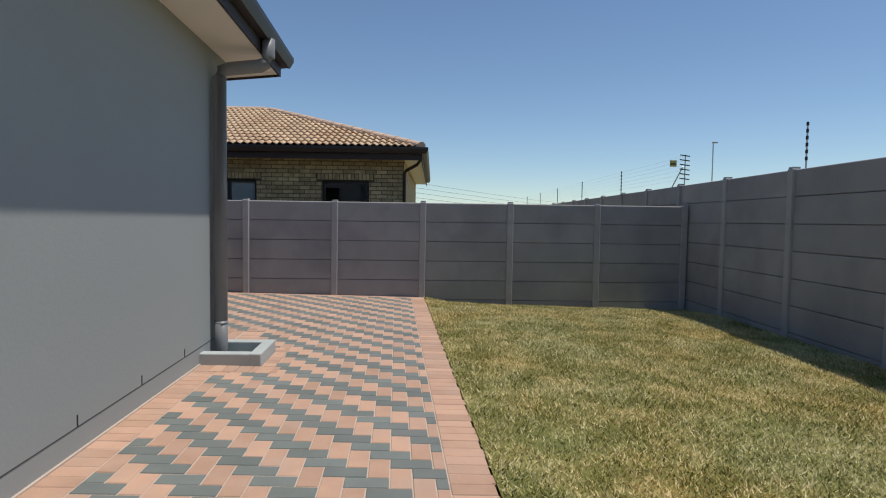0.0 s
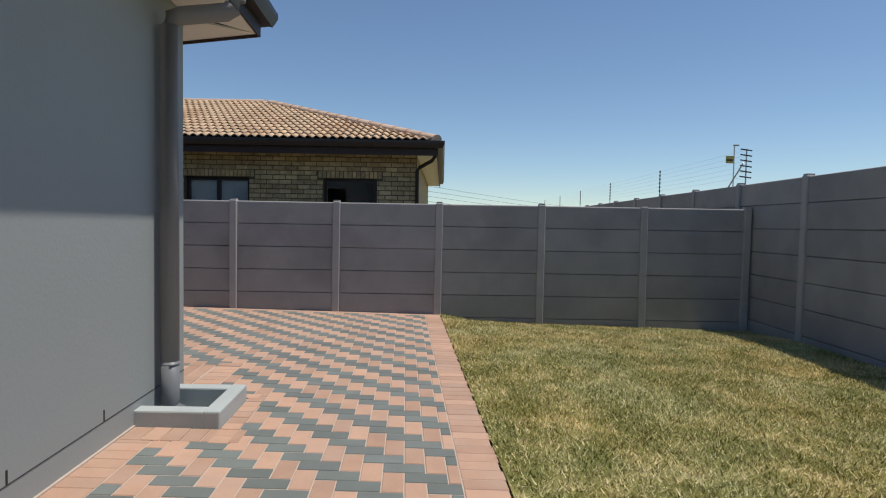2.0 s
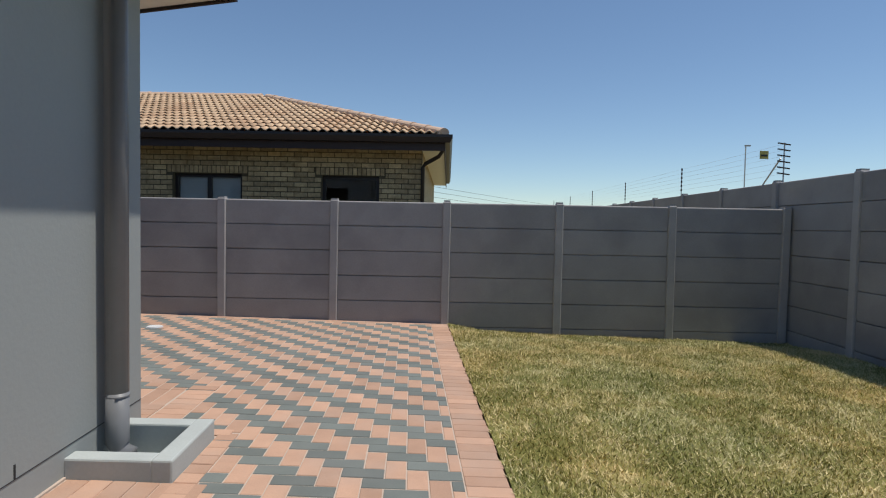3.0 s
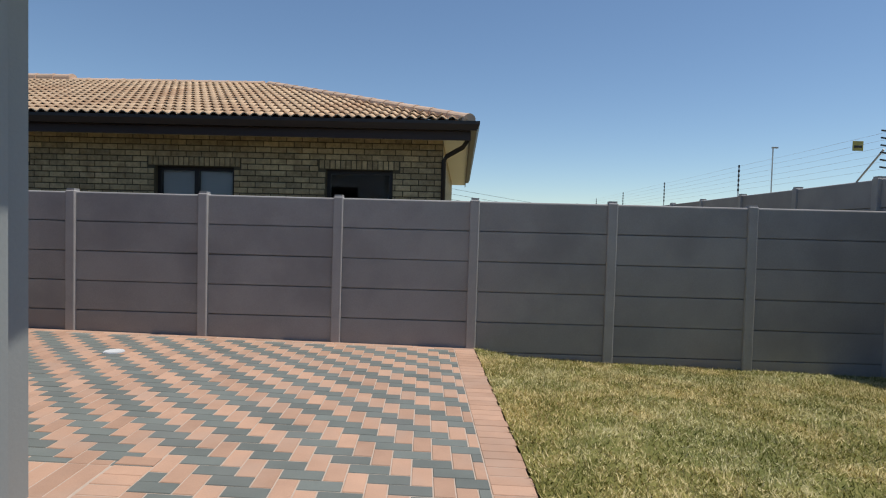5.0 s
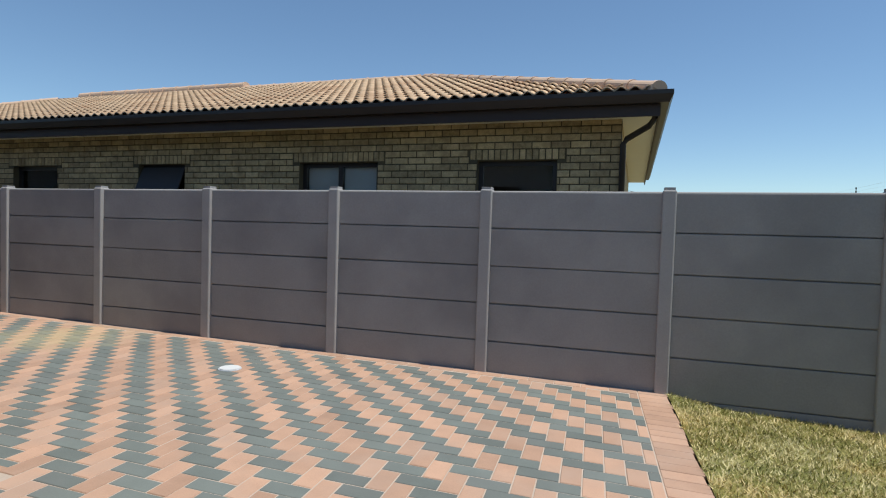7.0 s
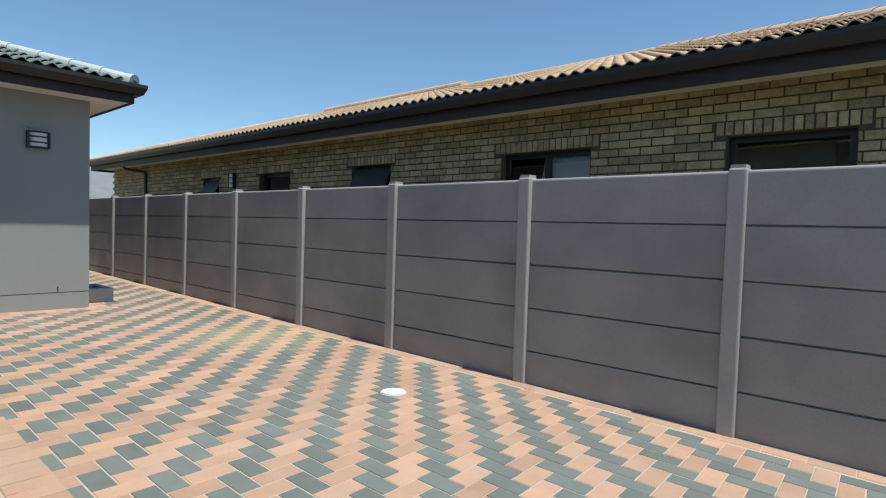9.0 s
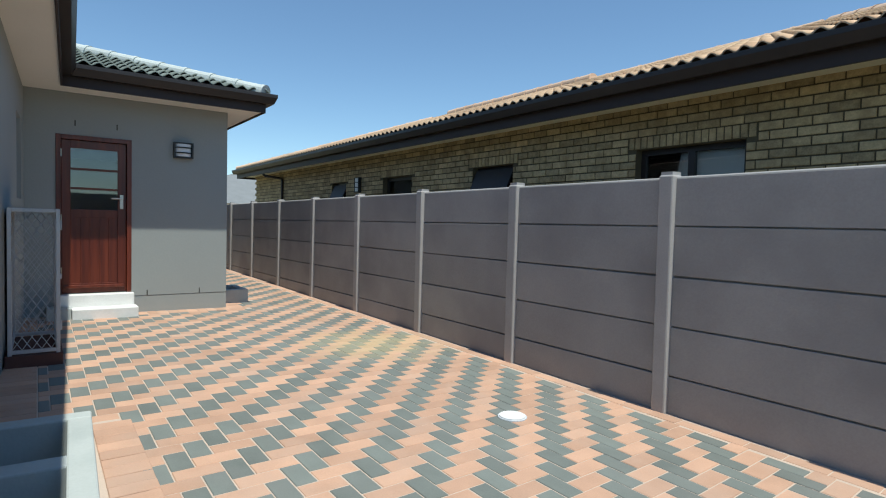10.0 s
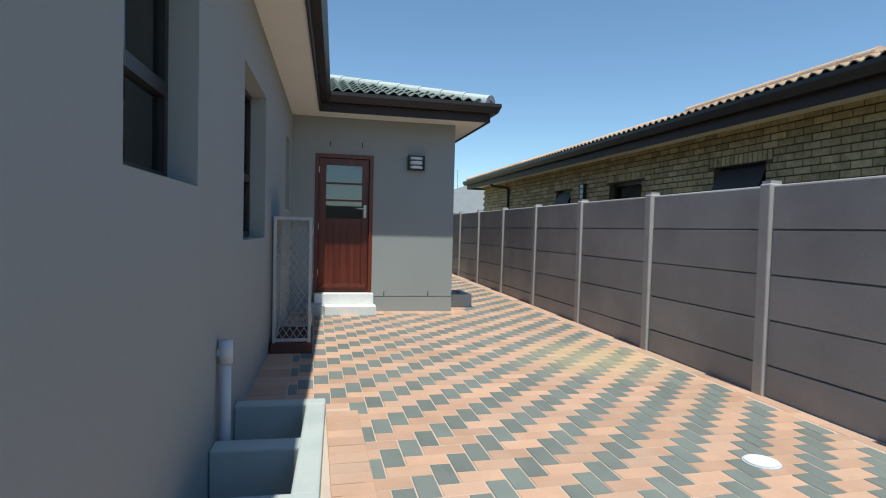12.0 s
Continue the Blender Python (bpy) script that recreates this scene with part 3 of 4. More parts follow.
def back_door():
    y0, y1, z0, z1 = DOOR
    d = thing("door_1", "closed red mahogany half-glazed back door", "", kind="structure")
    d.parent = house
    f = 0.055
    part("door_frame", boxes((WX - 0.10, WX + 0.012, y0, y0 + f, z0, z1), (WX - 0.10, WX + 0.012, y1 - f, y1, z0, z1), (WX - 0.10, WX + 0.012, y0 + f, y1 - f, z1 - f, z1), bevel=0.004), M["wood"], d)
    a, b, xi = y0 + f + 0.004, y1 - f - 0.004, WX - 0.055
    zb, zt = z0 + 0.008, z1 - f - 0.004
    s, mid = 0.095, 1.41
    leaf = part("door_leaf", boxes((xi - 0.02, xi + 0.02, a, a + s, zb, zt), (xi - 0.02, xi + 0.02, b - s, b, zb, zt), (xi - 0.02, xi + 0.02, a + s, b - s, zt - s, zt),
                                   (xi - 0.02, xi + 0.02, a + s, b - s, mid - 0.10, mid), (xi - 0.02, xi + 0.02, a + s, b - s, zb, zb + 0.12), bevel=0.003), M["wood"], d)
    n = 5
    step = (b - a - 2 * s) / n
    for i in range(n):
        part("board", box(xi - 0.012, xi + 0.008, a + s + i * step + 0.0005, a + s + (i + 1) * step - 0.0005, zb + 0.11, mid - 0.095, bevel=0.0015), M["wood"], d)
    part("weather_bar", box(xi + 0.02, xi + 0.045, a + 0.02, b - 0.02, zb + 0.06, zb + 0.10, bevel=0.006), M["wood"], d)
    for zz in (mid + 0.26, mid + 0.50):
        part("glazing_bar", box(xi - 0.016, xi + 0.016, a + s, b - s, zz - 0.014, zz + 0.014), M["wood"], d)
    p = part("glass_pane", box(xi - 0.003, xi + 0.003, a + s, b - s, mid, zt - s), M["glass"], d)
    p.visible_shadow = False
    hy, hz = b - 0.05, 1.53
    h = part("handle", box(xi + 0.02, xi + 0.027, hy - 0.02, hy + 0.02, hz - 0.10, hz + 0.08, bevel=0.003), M["chrome"], d, "brushed metal lever handle")
    part("lever", tube([(xi + 0.025, hy, hz + 0.03), (xi + 0.06, hy, hz + 0.03), (xi + 0.065, hy - 0.02, hz + 0.03), (xi + 0.065, hy - 0.12, hz + 0.03)], 0.009, 10), M["chrome"], h)
    for hz2 in (0.60, 1.25, 2.05):
        part("hinge", tube([(WX + 0.012, y0 + f, hz2), (WX + 0.012, y0 + f, hz2 + 0.09)], 0.007, 8), M["chrome"], d)


back_door()
stp = thing("door_step", "white painted double concrete step below the back door", "step")
part("upper_step", box(WX + 0.001, WX + 0.13, DOOR[0] + 0.01, DOOR[1] + 0.02, -0.05, DOOR[2], bevel=0.01), M["whitecement"], stp)
part("lower_step", box(WX + 0.13, WX + 0.36, DOOR[0] + 0.15, DOOR[1] + 0.04, -0.05, 0.205, bevel=0.01), M["whitecement"], stp)
part("side_block", box(WX + 0.001, WX + 0.34, DOOR[0] - 0.10, DOOR[0] + 0.145, -0.05, 0.22, bevel=0.01), M["sill"], stp)


def wall_lamp(name, y0, y1, z0, z1, x, parent=None):
    lamp = thing(name, "black framed bulkhead wall lamp with white louvred diffuser", "wall lamp")
    f = 0.022
    part("backplate", box(x + 0.001, x + 0.03, y0, y1, z0, z1, bevel=0.004), M["black"], lamp)
    bm = bmesh.new()
    k = 10
    prev = None
    ym, hw = (y0 + y1) / 2, (y1 - y0) / 2 - f
    for i in range(k + 1):
        a = math.pi * i / k
        c = (x + 0.03 + 0.06 * math.sin(a), ym - hw * math.cos(a))
        row = (bm.verts.new((*c, z0 + f)), bm.verts.new((*c, z1 - f)))
        if prev:
            bm.faces.new((prev[0], row[0], row[1], prev[1]))
        prev = row
    part("diffuser", bm, M["opal"], lamp, "white opal diffuser", smooth=True)
    part("frame", boxes((x + 0.03, x + 0.075, y0, y0 + f, z0, z1), (x + 0.03, x + 0.075, y1 - f, y1, z0, z1), (x + 0.03, x + 0.075, y0 + f, y1 - f, z0, z0 + f), (x + 0.03, x + 0.075, y0 + f, y1 - f, z1 - f, z1), bevel=0.003), M["black"], lamp)
    for s in (1, 2):
        zz = z0 + (z1 - z0) * s / 3
        bm = bmesh.new()
        prev = None
        for i in range(k + 1):
            a = math.pi * i / k
            ring = []
            for dr, dz in ((0.0, -0.008), (0.014, -0.008), (0.014, 0.008), (0.0, 0.008)):
                ring.append(bm.verts.new((x + 0.03 + (0.06 + dr) * math.sin(a), ym - (hw + 0.002) * math.cos(a), zz + dz)))
            if prev:
                for q in range(4):
                    bm.faces.new((prev[q], prev[(q + 1) % 4], ring[(q + 1) % 4], ring[q]))
            prev = ring
        part("louvre", bm, M["black"], lamp)
    return lamp


wall_lamp("wall_lamp", 9.035, 9.28, 2.14, 2.35, WX)


# ---- gas cage ----
def gas_cage():
    x1, x0, y0, y1, z0, z1 = -6.65, -7.55, 7.345, 7.705, 0.17, 1.375
    g = thing("gas_cage", "galvanised steel mesh gas bottle cage against the wall", "gas cage")
    f = 0.03
    part("base_slab", box(x0 - 0.02, x1 + 0.02, y0 - 0.02, y1 + 0.02, -0.02, z0 - 0.012, bevel=0.008), M["basebrick"], g, "dark red brick base slab")
    for xa in (x0, x1 - f):
        for ya in (y0, y1 - f):
            part("corner_post", box(xa, xa + f, ya, ya + f, z0 - 0.012, z1, bevel=0.003), M["steel"], g)
    for zz in (z0, z1 - f):
        part("rail", box(x0 + f, x1 - f, y1 - f, y1, zz, zz + f, bevel=0.003), M["steel"], g)
        part("rail", box(x0 + f, x1 - f, y0, y0 + f, zz, zz + f, bevel=0.003), M["steel"], g)
        for xa in (x0, x1 - f):
            part("rail", box(xa, xa + f, y0 + f, y1 - f, zz, zz + f, bevel=0.003), M["steel"], g)
    part("lid", box(x0 + 0.005, x1 - 0.005, y0 + 0.005, y1 - 0.005, z1, z1 + 0.004), M["sheet"], g)

    def lattice(to, width, height):
        bm = bmesh.new()
        sx, sz = 0.031, 0.050
        nx, nz = int(width / sx), int(height / sz)
        t = 0.0028
        for i in range(nx + 1):
            for j in range(nz):
                for s in (-1, 1):
                    u0, v0 = i * width / nx, j * height / nz
                    if (i + j) % 2:
                        continue
                    for dj in (0, 1):
                        ua, va = u0, v0
                        ub, vb = u0 + s * width / nx, v0 + (1 if dj else -1) * height / nz
                        if ub < -1e-6 or ub > width + 1e-6 or vb < -1e-6 or vb > height + 1e-6:
                            continue
                        dx, dz = ub - ua, vb - va
                        ln = math.hypot(dx, dz)
                        px, pz = -dz / ln * t, dx / ln * t
                        q = [to(ua + px, va + pz, -t), to(ub + px, vb + pz, -t), to(ub - px, vb - pz, t), to(ua - px, va - pz, t)]
                        bm.faces.new([bm.verts.new(v) for v in q])
        return bm

    part("mesh_panel", lattice(lambda u, v, w: (x1 - f / 2 + w, y0 + f + u, z0 + f + v), y1 - y0 - 2 * f, z1 - z0 - 2 * f), M["steel"], g, "diamond wire mesh")
    part("mesh_panel", lattice(lambda u, v, w: (x0 + f / 2 + w, y0 + f + u, z0 + f + v), y1 - y0 - 2 * f, z1 - z0 - 2 * f), M["steel"], g, "diamond wire mesh")
    part("mesh_panel", lattice(lambda u, v, w: (x0 + f + u, y1 - f / 2 + w, z0 + f + v), x1 - x0 - 2 * f, z1 - z0 - 2 * f), M["steel"], g, "diamond wire mesh")
    part("hasp", box(x1 - 0.14, x1 - 0.05, y1, y1 + 0.014, 0.78, 0.82, bevel=0.003), M["steel"], g)
    for zz in (0.35, 1.2):
        part("hinge", tube([(x1 - 0.01, y1 + 0.006, zz), (x1 - 0.01, y1 + 0.006, zz + 0.08)], 0.008, 8), M["steel"], g)
    part("back_sheet", box(x0 + f, x1 - 0.2, y0 + 0.006, y0 + 0.012, z0 + f, z1 - f), M["sheet"], g)


gas_cage()


# ---- precast boundary walls ----
def precast_wall(label, start, direction, bays, pitch, rows, row, top, name, thick=0.05):
    """Slotted concrete posts with stacked concrete planks between them."""
    w = thing(name, label, "boundary wall", kind="structure")
    d = Vector((*direction, 0)).normalized()
    n = Vector((d.y, -d.x, 0))
    rot = Matrix((d, n, Vector((0, 0, 1)))).transposed().to_4x4()
    low = top - rows * row
    bm = bmesh.new()
    pw, pd = 0.115, 0.13
    add_box(bm, -pw / 2, pw / 2, -pd / 2, pd / 2, low - 0.1, top + 0.012, bevel=0.013)
    peak = bmesh.ops.create_cube(bm, size=1.0)
    bmesh.ops.transform(bm, matrix=Matrix.Translation((0, 0, top + 0.021)) @ Matrix.Diagonal((pw * 0.8, pd * 0.8, 0.03, 1)), verts=peak["verts"])
    post_me = mesh_from(bm, "post", M["post"])
    pl = pitch - pw + 0.02
    planks = []
    for var in range(3):
        bm = box(-pl / 2, pl / 2, -thick / 2, thick / 2, 0.012, row, bevel=0.004)
        for v in bm.verts:
            v.co.z += 0.0022 * math.sin(3 * v.co.x + var * 2)
        add_box(bm, -pl / 2, pl / 2, -thick / 2 + 0.004, thick / 2 - 0.026, -0.012, 0.02)
        planks.append(mesh_from(bm, "plank", M["concrete"]))
    bm = box(-pl / 2, pl / 2, -thick / 2, thick / 2, 0.012, row)
    es = [e for e in bm.edges if all(v.co.z > row - 0.001 for v in e.verts) and abs(e.verts[0].co.y - e.verts[1].co.y) < 1e-5]
    bmesh.ops.bevel(bm, geom=es, offset=0.02, segments=3, affect="EDGES", profile=0.5)
    add_box(bm, -pl / 2, pl / 2, -thick / 2 + 0.004, thick / 2 - 0.026, -0.012, 0.02)
    coping = mesh_from(bm, "plank", M["concrete"])
    rng = random.Random(4)
    for i in range(bays + 1):
        p = Vector(start) + d * pitch * i
        ob = new("post", post_me)
        ob.parent = w
        ob.matrix_basis = Matrix.Translation(p) @ rot @ pose(0, 0, 0, rng.uniform(-.3, .3), rng.uniform(-.3, .3), 0)
        if i == bays:
            break
        for r in range(rows):
            ob = new("plank", planks[rng.randrange(3)] if r else coping)
            ob.parent = w
            ob.matrix_basis = Matrix.Translation(p + d * pitch / 2 + n * rng.uniform(-0.003, 0.003) + Vector((0, 0, top - (r + 1) * row))) @ rot @ pose(0, 0, 0, rng.uniform(-.25, .25), rng.uniform(-.08, .08), 0)
    return w


PF = 1.65
# front wall: posts at x = 0, -1.65, ... ; local +y of a plank is its face towards the yard
precast_wall("grey precast concrete plank boundary wall", (3.30 + 1.65 - 15 * 1.65, 11.345, 0), (1, 0), 15, PF, 6, 0.366, 1.712, "boundary_wall_front")
precast_wall("taller grey precast concrete plank boundary wall", (FX0 + FXS * 33.12, 33.12, 0), (-FXS, -1), 19, 1.78, 7, 0.366, 2.13, "boundary_wall_side")


# ---- electric fence masts on the tall wall ----
def fence_mast(y, high, arms, lean=False, flag=False):
    x = FX0 + FXS * y + 0.02
    m = thing("fence_mast", "thin galvanised electric fence mast with insulators on the wall top", "fence mast", "electric fence masts")
    part("rod", tube([(x, y, 2.0), (x, y, 2.13 + high)], 0.011, 8), M["steel"], m)
    for i in range(arms):
        zz = 2.13 + high * (0.22 + 0.75 * i / max(1, arms - 1))
        if lean:
            part("insulator", tube([(x - 0.11, y - 0.02, zz + 0.01), (x + 0.09, y, zz - 0.012)], 0.011, 8), M["black"], m)
        else:
            part("insulator", tube([(x, y, zz - 0.026), (x, y, zz + 0.022)], 0.017, 10), M["black"], m)
    if lean:
        part("brace", tube([(x - 0.03, y + 0.5, 2.13), (x - 0.02, y + 0.05, 2.13 + high * 0.62)], 0.012, 8), M["steel"], m)
    if flag:
        s = thing("warning_sign", "small yellow warning sign hung on the fence wire", "sign")
        part("plate", box(x - 0.07, x + 0.07, y + 0.55, y + 0.556, 2.13 + high * 0.70, 2.13 + high * 0.70 + 0.13, bevel=0.002), M["yellow"], s)
        part("text_bar", box(x - 0.05, x + 0.05, y + 0.545, y + 0.549, 2.13 + high * 0.70 + 0.04, 2.13 + high * 0.70 + 0.07), M["black"], s)


for yy, hh, aa, le, fl in ((31.5, 0.6, 6, False, False), (8.0, 0.6, 6, False, False), (11.68, 0.6, 6, True, True), (15.55, 0.6, 6, False, False), (19.65, 0.6, 6, False, False), (23.6, 0.6, 6, False, False), (27.5, 0.6, 6, False, False)):
    fence_mast(yy, hh, aa, le, fl)
for i in range(6):
    zz = 2.13 + 0.6 * (0.22 + 0.75 * i / 5)
    wire = part("fence_wire", tube([(FX0 + FXS * yy + 0.02, yy, zz - (0.008 if yy in (13.6, 17.6) else 0.0)) for yy in (11.68, 13.6, 15.55, 17.6, 19.65, 23.6, 27.5, 31.5)], 0.0014, 4), M["steel"])
    tagged(wire, "thin electric fence wire above the wall", "wire", "electric fence wires")


def power_line(i):
    f = i / 4
    a = Vector((-8.0, 34, 3.1 + 1.5 * f))
    b = Vector((52, 150, 4.0 + 2.6 * f))
    pts = [a.lerp(b, t / 12) - Vector((0, 0, 1.2 * math.sin(math.pi * t / 12))) for t in range(13)]
    tagged(part("power_line", tube(pts, 0.012, 5), M["black"]), "thin overhead cable far behind the houses", "cable", "overhead cables")


for i in range(5):
    power_line(i)
lp = thing("street_lamp", "tall thin grey street lamp far off", "street lamp")
part("pole", tube([(28.4, 58, -0.1), (28.4, 58, 9.6)], 0.06, 10), M["steel"], lp)
part("lamp_head", box(28.3, 28.85, 57.9, 58.1, 9.55, 9.68, bevel=0.03), M["sheet"], lp)

# ---- neighbour's brick house ----
NBY, NX0, NX1, NTOP = 13.15, -18.85, -0.46, 2.72
nb = thing("neighbour_house", "yellow-brown face brick bungalow with sandy roof tiles", "house", kind="structure")
NWIN = [(-2.25, -1.22), (-4.92, -3.675), (-7.93, -7.00), (-10.80, -9.73), (-13.20, -12.45)]
NLINT, NSILL = 2.235, 1.25
holes = [(a, b, NSILL, NLINT) for a, b in NWIN]
wall_with_openings("wall_south", "x", NBY, 0.22, NX0, NX1, -0.2, NTOP + 0.04, holes, nb, M["mortar"])
wall_with_openings("wall_east", "y", NX1, -0.22, NBY + 0.22, 21.5, -0.2, NTOP + 0.04, [], nb, M["brick_far"])
wall_with_openings("wall_west", "y", NX0, 0.22, NBY + 0.22, 21.5, -0.2, NTOP + 0.04, [], nb, M["brick_far"])
wall_with_openings("wall_north", "x", 21.5, 0.22, NX0, NX1, -0.2, NTOP + 0.04, [], nb, M["brick_far"])
# added ceiling and back wall in shade grey keep these windows dark
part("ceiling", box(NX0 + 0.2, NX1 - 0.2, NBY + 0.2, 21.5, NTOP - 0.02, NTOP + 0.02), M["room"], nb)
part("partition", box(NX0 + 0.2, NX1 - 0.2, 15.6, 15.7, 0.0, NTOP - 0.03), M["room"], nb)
NE, NO = 12.70, 0.02
part("soffit", boxes((NX0 - 0.45, NX1 + 0.39, NE, NBY + 0.0, NTOP - 0.01, NTOP + 0.004), (NX1, NX1 + 0.39, NBY, 21.9, NTOP - 0.01, NTOP + 0.004), (NX0 - 0.45, NX0, NBY, 21.9, NTOP - 0.01, NTOP + 0.004)), M["white"], nb, "cream eaves board")
part("fascia", box(NX0 - 0.45, NX1 + 0.39, NE - 0.02, NE, 2.645, 2.88), M["fascia"], nb)
part("fascia", box(NX1 + 0.39, NX1 + 0.41, NE - 0.02, 21.9, 2.645, 2.88), M["fascia"], nb)
part("fascia", box(NX0 - 0.47, NX0 - 0.45, NE - 0.02, 21.9, 2.645, 2.88), M["fascia"], nb)
NG = 2.775
part("gutter", prism(GUTTER, (NX1 + 0.41, NE - 0.02, NG), (NX0 - 0.47, NE - 0.02, NG), (0, -1, 0), mitre0=1.0, mitre1=1.0), M["gutter"], nb, "dark brown metal rain gutter")
part("gutter", prism(GUTTER, (NX1 + 0.41, NE - 0.02, NG), (NX1 + 0.41, 21.9, NG), (1, 0, 0), mitre0=1.0), M["gutter"], nb, "dark brown metal rain gutter")
part("downpipe", tube([(NX1 + 0.36, NBY - 0.25, NG + 0.02), (NX1 + 0.36, NBY - 0.25, 2.66), (NX1 + 0.30, NBY - 0.22, 2.58), (NX1 + 0.06, NBY - 0.075, 2.46), (NX1 + 0.02, NBY - 0.06, 2.40), (NX1 + 0.02, NBY - 0.06, 0.0)], 0.036, 12), M["gutter"], nb, smooth=True)
part("downpipe", tube([(-16.9, NE + 0.02, NG + 0.02), (-16.9, NE + 0.02, 2.66), (-16.87, NE + 0.08, 2.60), (-16.42, NBY - 0.06, 2.52), (-16.4, NBY - 0.05, 2.44), (-16.4, NBY - 0.05, 0.0)], 0.036, 12), M["gutter"], nb, smooth=True)
NZ, NH = 2.90, 4.62
nx0, nx1, nbk = NX0 - 0.45, NX1 + 0.39, 12.70 + 2 * NH
NP = math.tan(radians(19.0))
NR = NZ + NH * NP
part("roof_slope", slope([(nx1, NE, NZ - 0.06), (nx1 - NH, NE + NH, NR - 0.06), (nx0 + NH, NE + NH, NR - 0.06), (nx0, NE, NZ - 0.06)]), M["tile_far"], nb)
part("roof_slope", slope([(nx1, nbk, NZ - 0.06), (nx1 - NH, NE + NH, NR - 0.06), (nx1, NE, NZ - 0.06)]), M["tile_far"], nb)
part("roof_slope", slope([(nx0, NE, NZ - 0.06), (nx0 + NH, NE + NH, NR - 0.06), (nx0, nbk, NZ - 0.06)]), M["tile_far"], nb)
part("roof_slope", slope([(nx0, nbk, NZ - 0.06), (nx0 + NH, NE + NH, NR - 0.06), (nx1 - NH, NE + NH, NR - 0.06), (nx1, nbk, NZ - 0.06)]), M["tile_far"], nb)
lay_tiles(nb, (0, NE - 0.05, NZ + 0.005), (1, 0, 0), (0, 1, NP), nx0, nx1, int(NH / 0.949 / 0.33) + 1, 0.949, 0.949, lambda c, u: c < 6 and u > -15.0, M["tile"], M["tile_far"])
ridge_caps(nb, (nx1, NE, NZ + 0.045), (nx1 - NH, NE + NH, NR + 0.045), M["cap"])
ridge_caps(nb, (nx0, NE, NZ + 0.045), (nx0 + NH, NE + NH, NR + 0.045), M["cap"])
ridge_caps(nb, (nx1 - NH, NE + NH, NR + 0.02), (-9.6, NE + NH, NR + 0.02), M["cap"])
ridge_caps(nb, (-9.1, NE + NH, NR + 0.09), (nx0 + NH, NE + NH, NR + 0.09), M["cap"], size=0.13)

for k, (a, b) in enumerate(NWIN):
    w = window("window_%d" % (k + 1), a, b, NSILL, NLINT, NBY, ((a + b) / 2,) if k == 1 else (), (), nb, facing=-1.0, reveal=0.10, wide=0.06)
    if k == 1:
        part("blind", box(a + 0.06, b - 0.06, NBY + 0.17, NBY + 0.175, NSILL, NLINT - 0.03), M["curtain"], w, "pale drawn blind")
    if k in (2, 4):
        sash = box(a + 0.04, b - 0.04, -0.012, 0.012, -0.95, 0.0)
        bmesh.ops.transform(sash, matrix=Matrix.Translation((0, NBY + 0.06, NLINT - 0.05)) @ Matrix.Rotation(radians(-24), 4, "X"), verts=sash.verts)
        part("open_sash", sash, M["frame"], w, "top-hung sash standing ajar")
nl = wall_lamp("wall_lamp", 0, 0.2, 1.98, 2.30, 0)
nl.matrix_world = Matrix.Translation((-11.90, NBY - 0.012, 0)) @ Matrix.Rotation(radians(-90), 4, "Z")

# far grey-roofed house
fh = thing("far_house", "cream house with a grey hipped roof behind the yard", "house")
part("wall", box(-52, -38, 13.5, 26, -0.1, 2.5), M["fwall"], fh)
hr = bmesh.new()
q = [hr.verts.new(p) for p in ((-37.4, 12.9, 2.4), (-37.4, 26.6, 2.4), (-52.6, 26.6, 2.4), (-52.6, 12.9, 2.4), (-43.5, 19.7, 4.9), (-46.5, 19.7, 4.9))]
for f in ((0, 1, 4), (1, 2, 5, 4), (2, 3, 5), (3, 0, 4, 5), (3, 2, 1, 0)):
    hr.faces.new([q[i] for i in f])
bmesh.ops.recalc_face_normals(hr, faces=hr.faces)
part("roof", hr, M["fgrey"], fh)
part("aerial", tube([(-44, 18.6, 4.4), (-44, 18.6, 6.0)], 0.03, 6), M["steel"], fh)

# ---- neighbour's bricks ----
BL, BC, BD = 0.240, 0.0895, 0.012


def brick_mesh(length, height, name, mat_):
    b = box(-length / 2, length / 2, -BD, 0.004, -height / 2, height / 2)
    es = [e for e in b.edges if all(v.co.y < 0 for v in e.verts)]
    bmesh.ops.bevel(b, geom=es, offset=0.004, segments=1, affect="EDGES")
    return mesh_from(b, name, mat_)


joined = []
counts = 0
me_full, me_half, me_sold = brick_mesh(BL - 0.014, BC - 0.015, "brick", M["brick"]), brick_mesh(BL / 2 - 0.014, BC - 0.015, "half_brick", M["brick"]), brick_mesh(0.066, 0.125, "soldier_brick", M["brick"])


def set_brick(me, length, height, x, z):
    global counts
    if x > -9.5 and z > 1.85 and counts < 330:
        ob = new("brick", me)
        ob.parent = nb
        ob.location = (x, NBY, z)
        counts += 1
    else:
        joined.append((x, z, length, height))


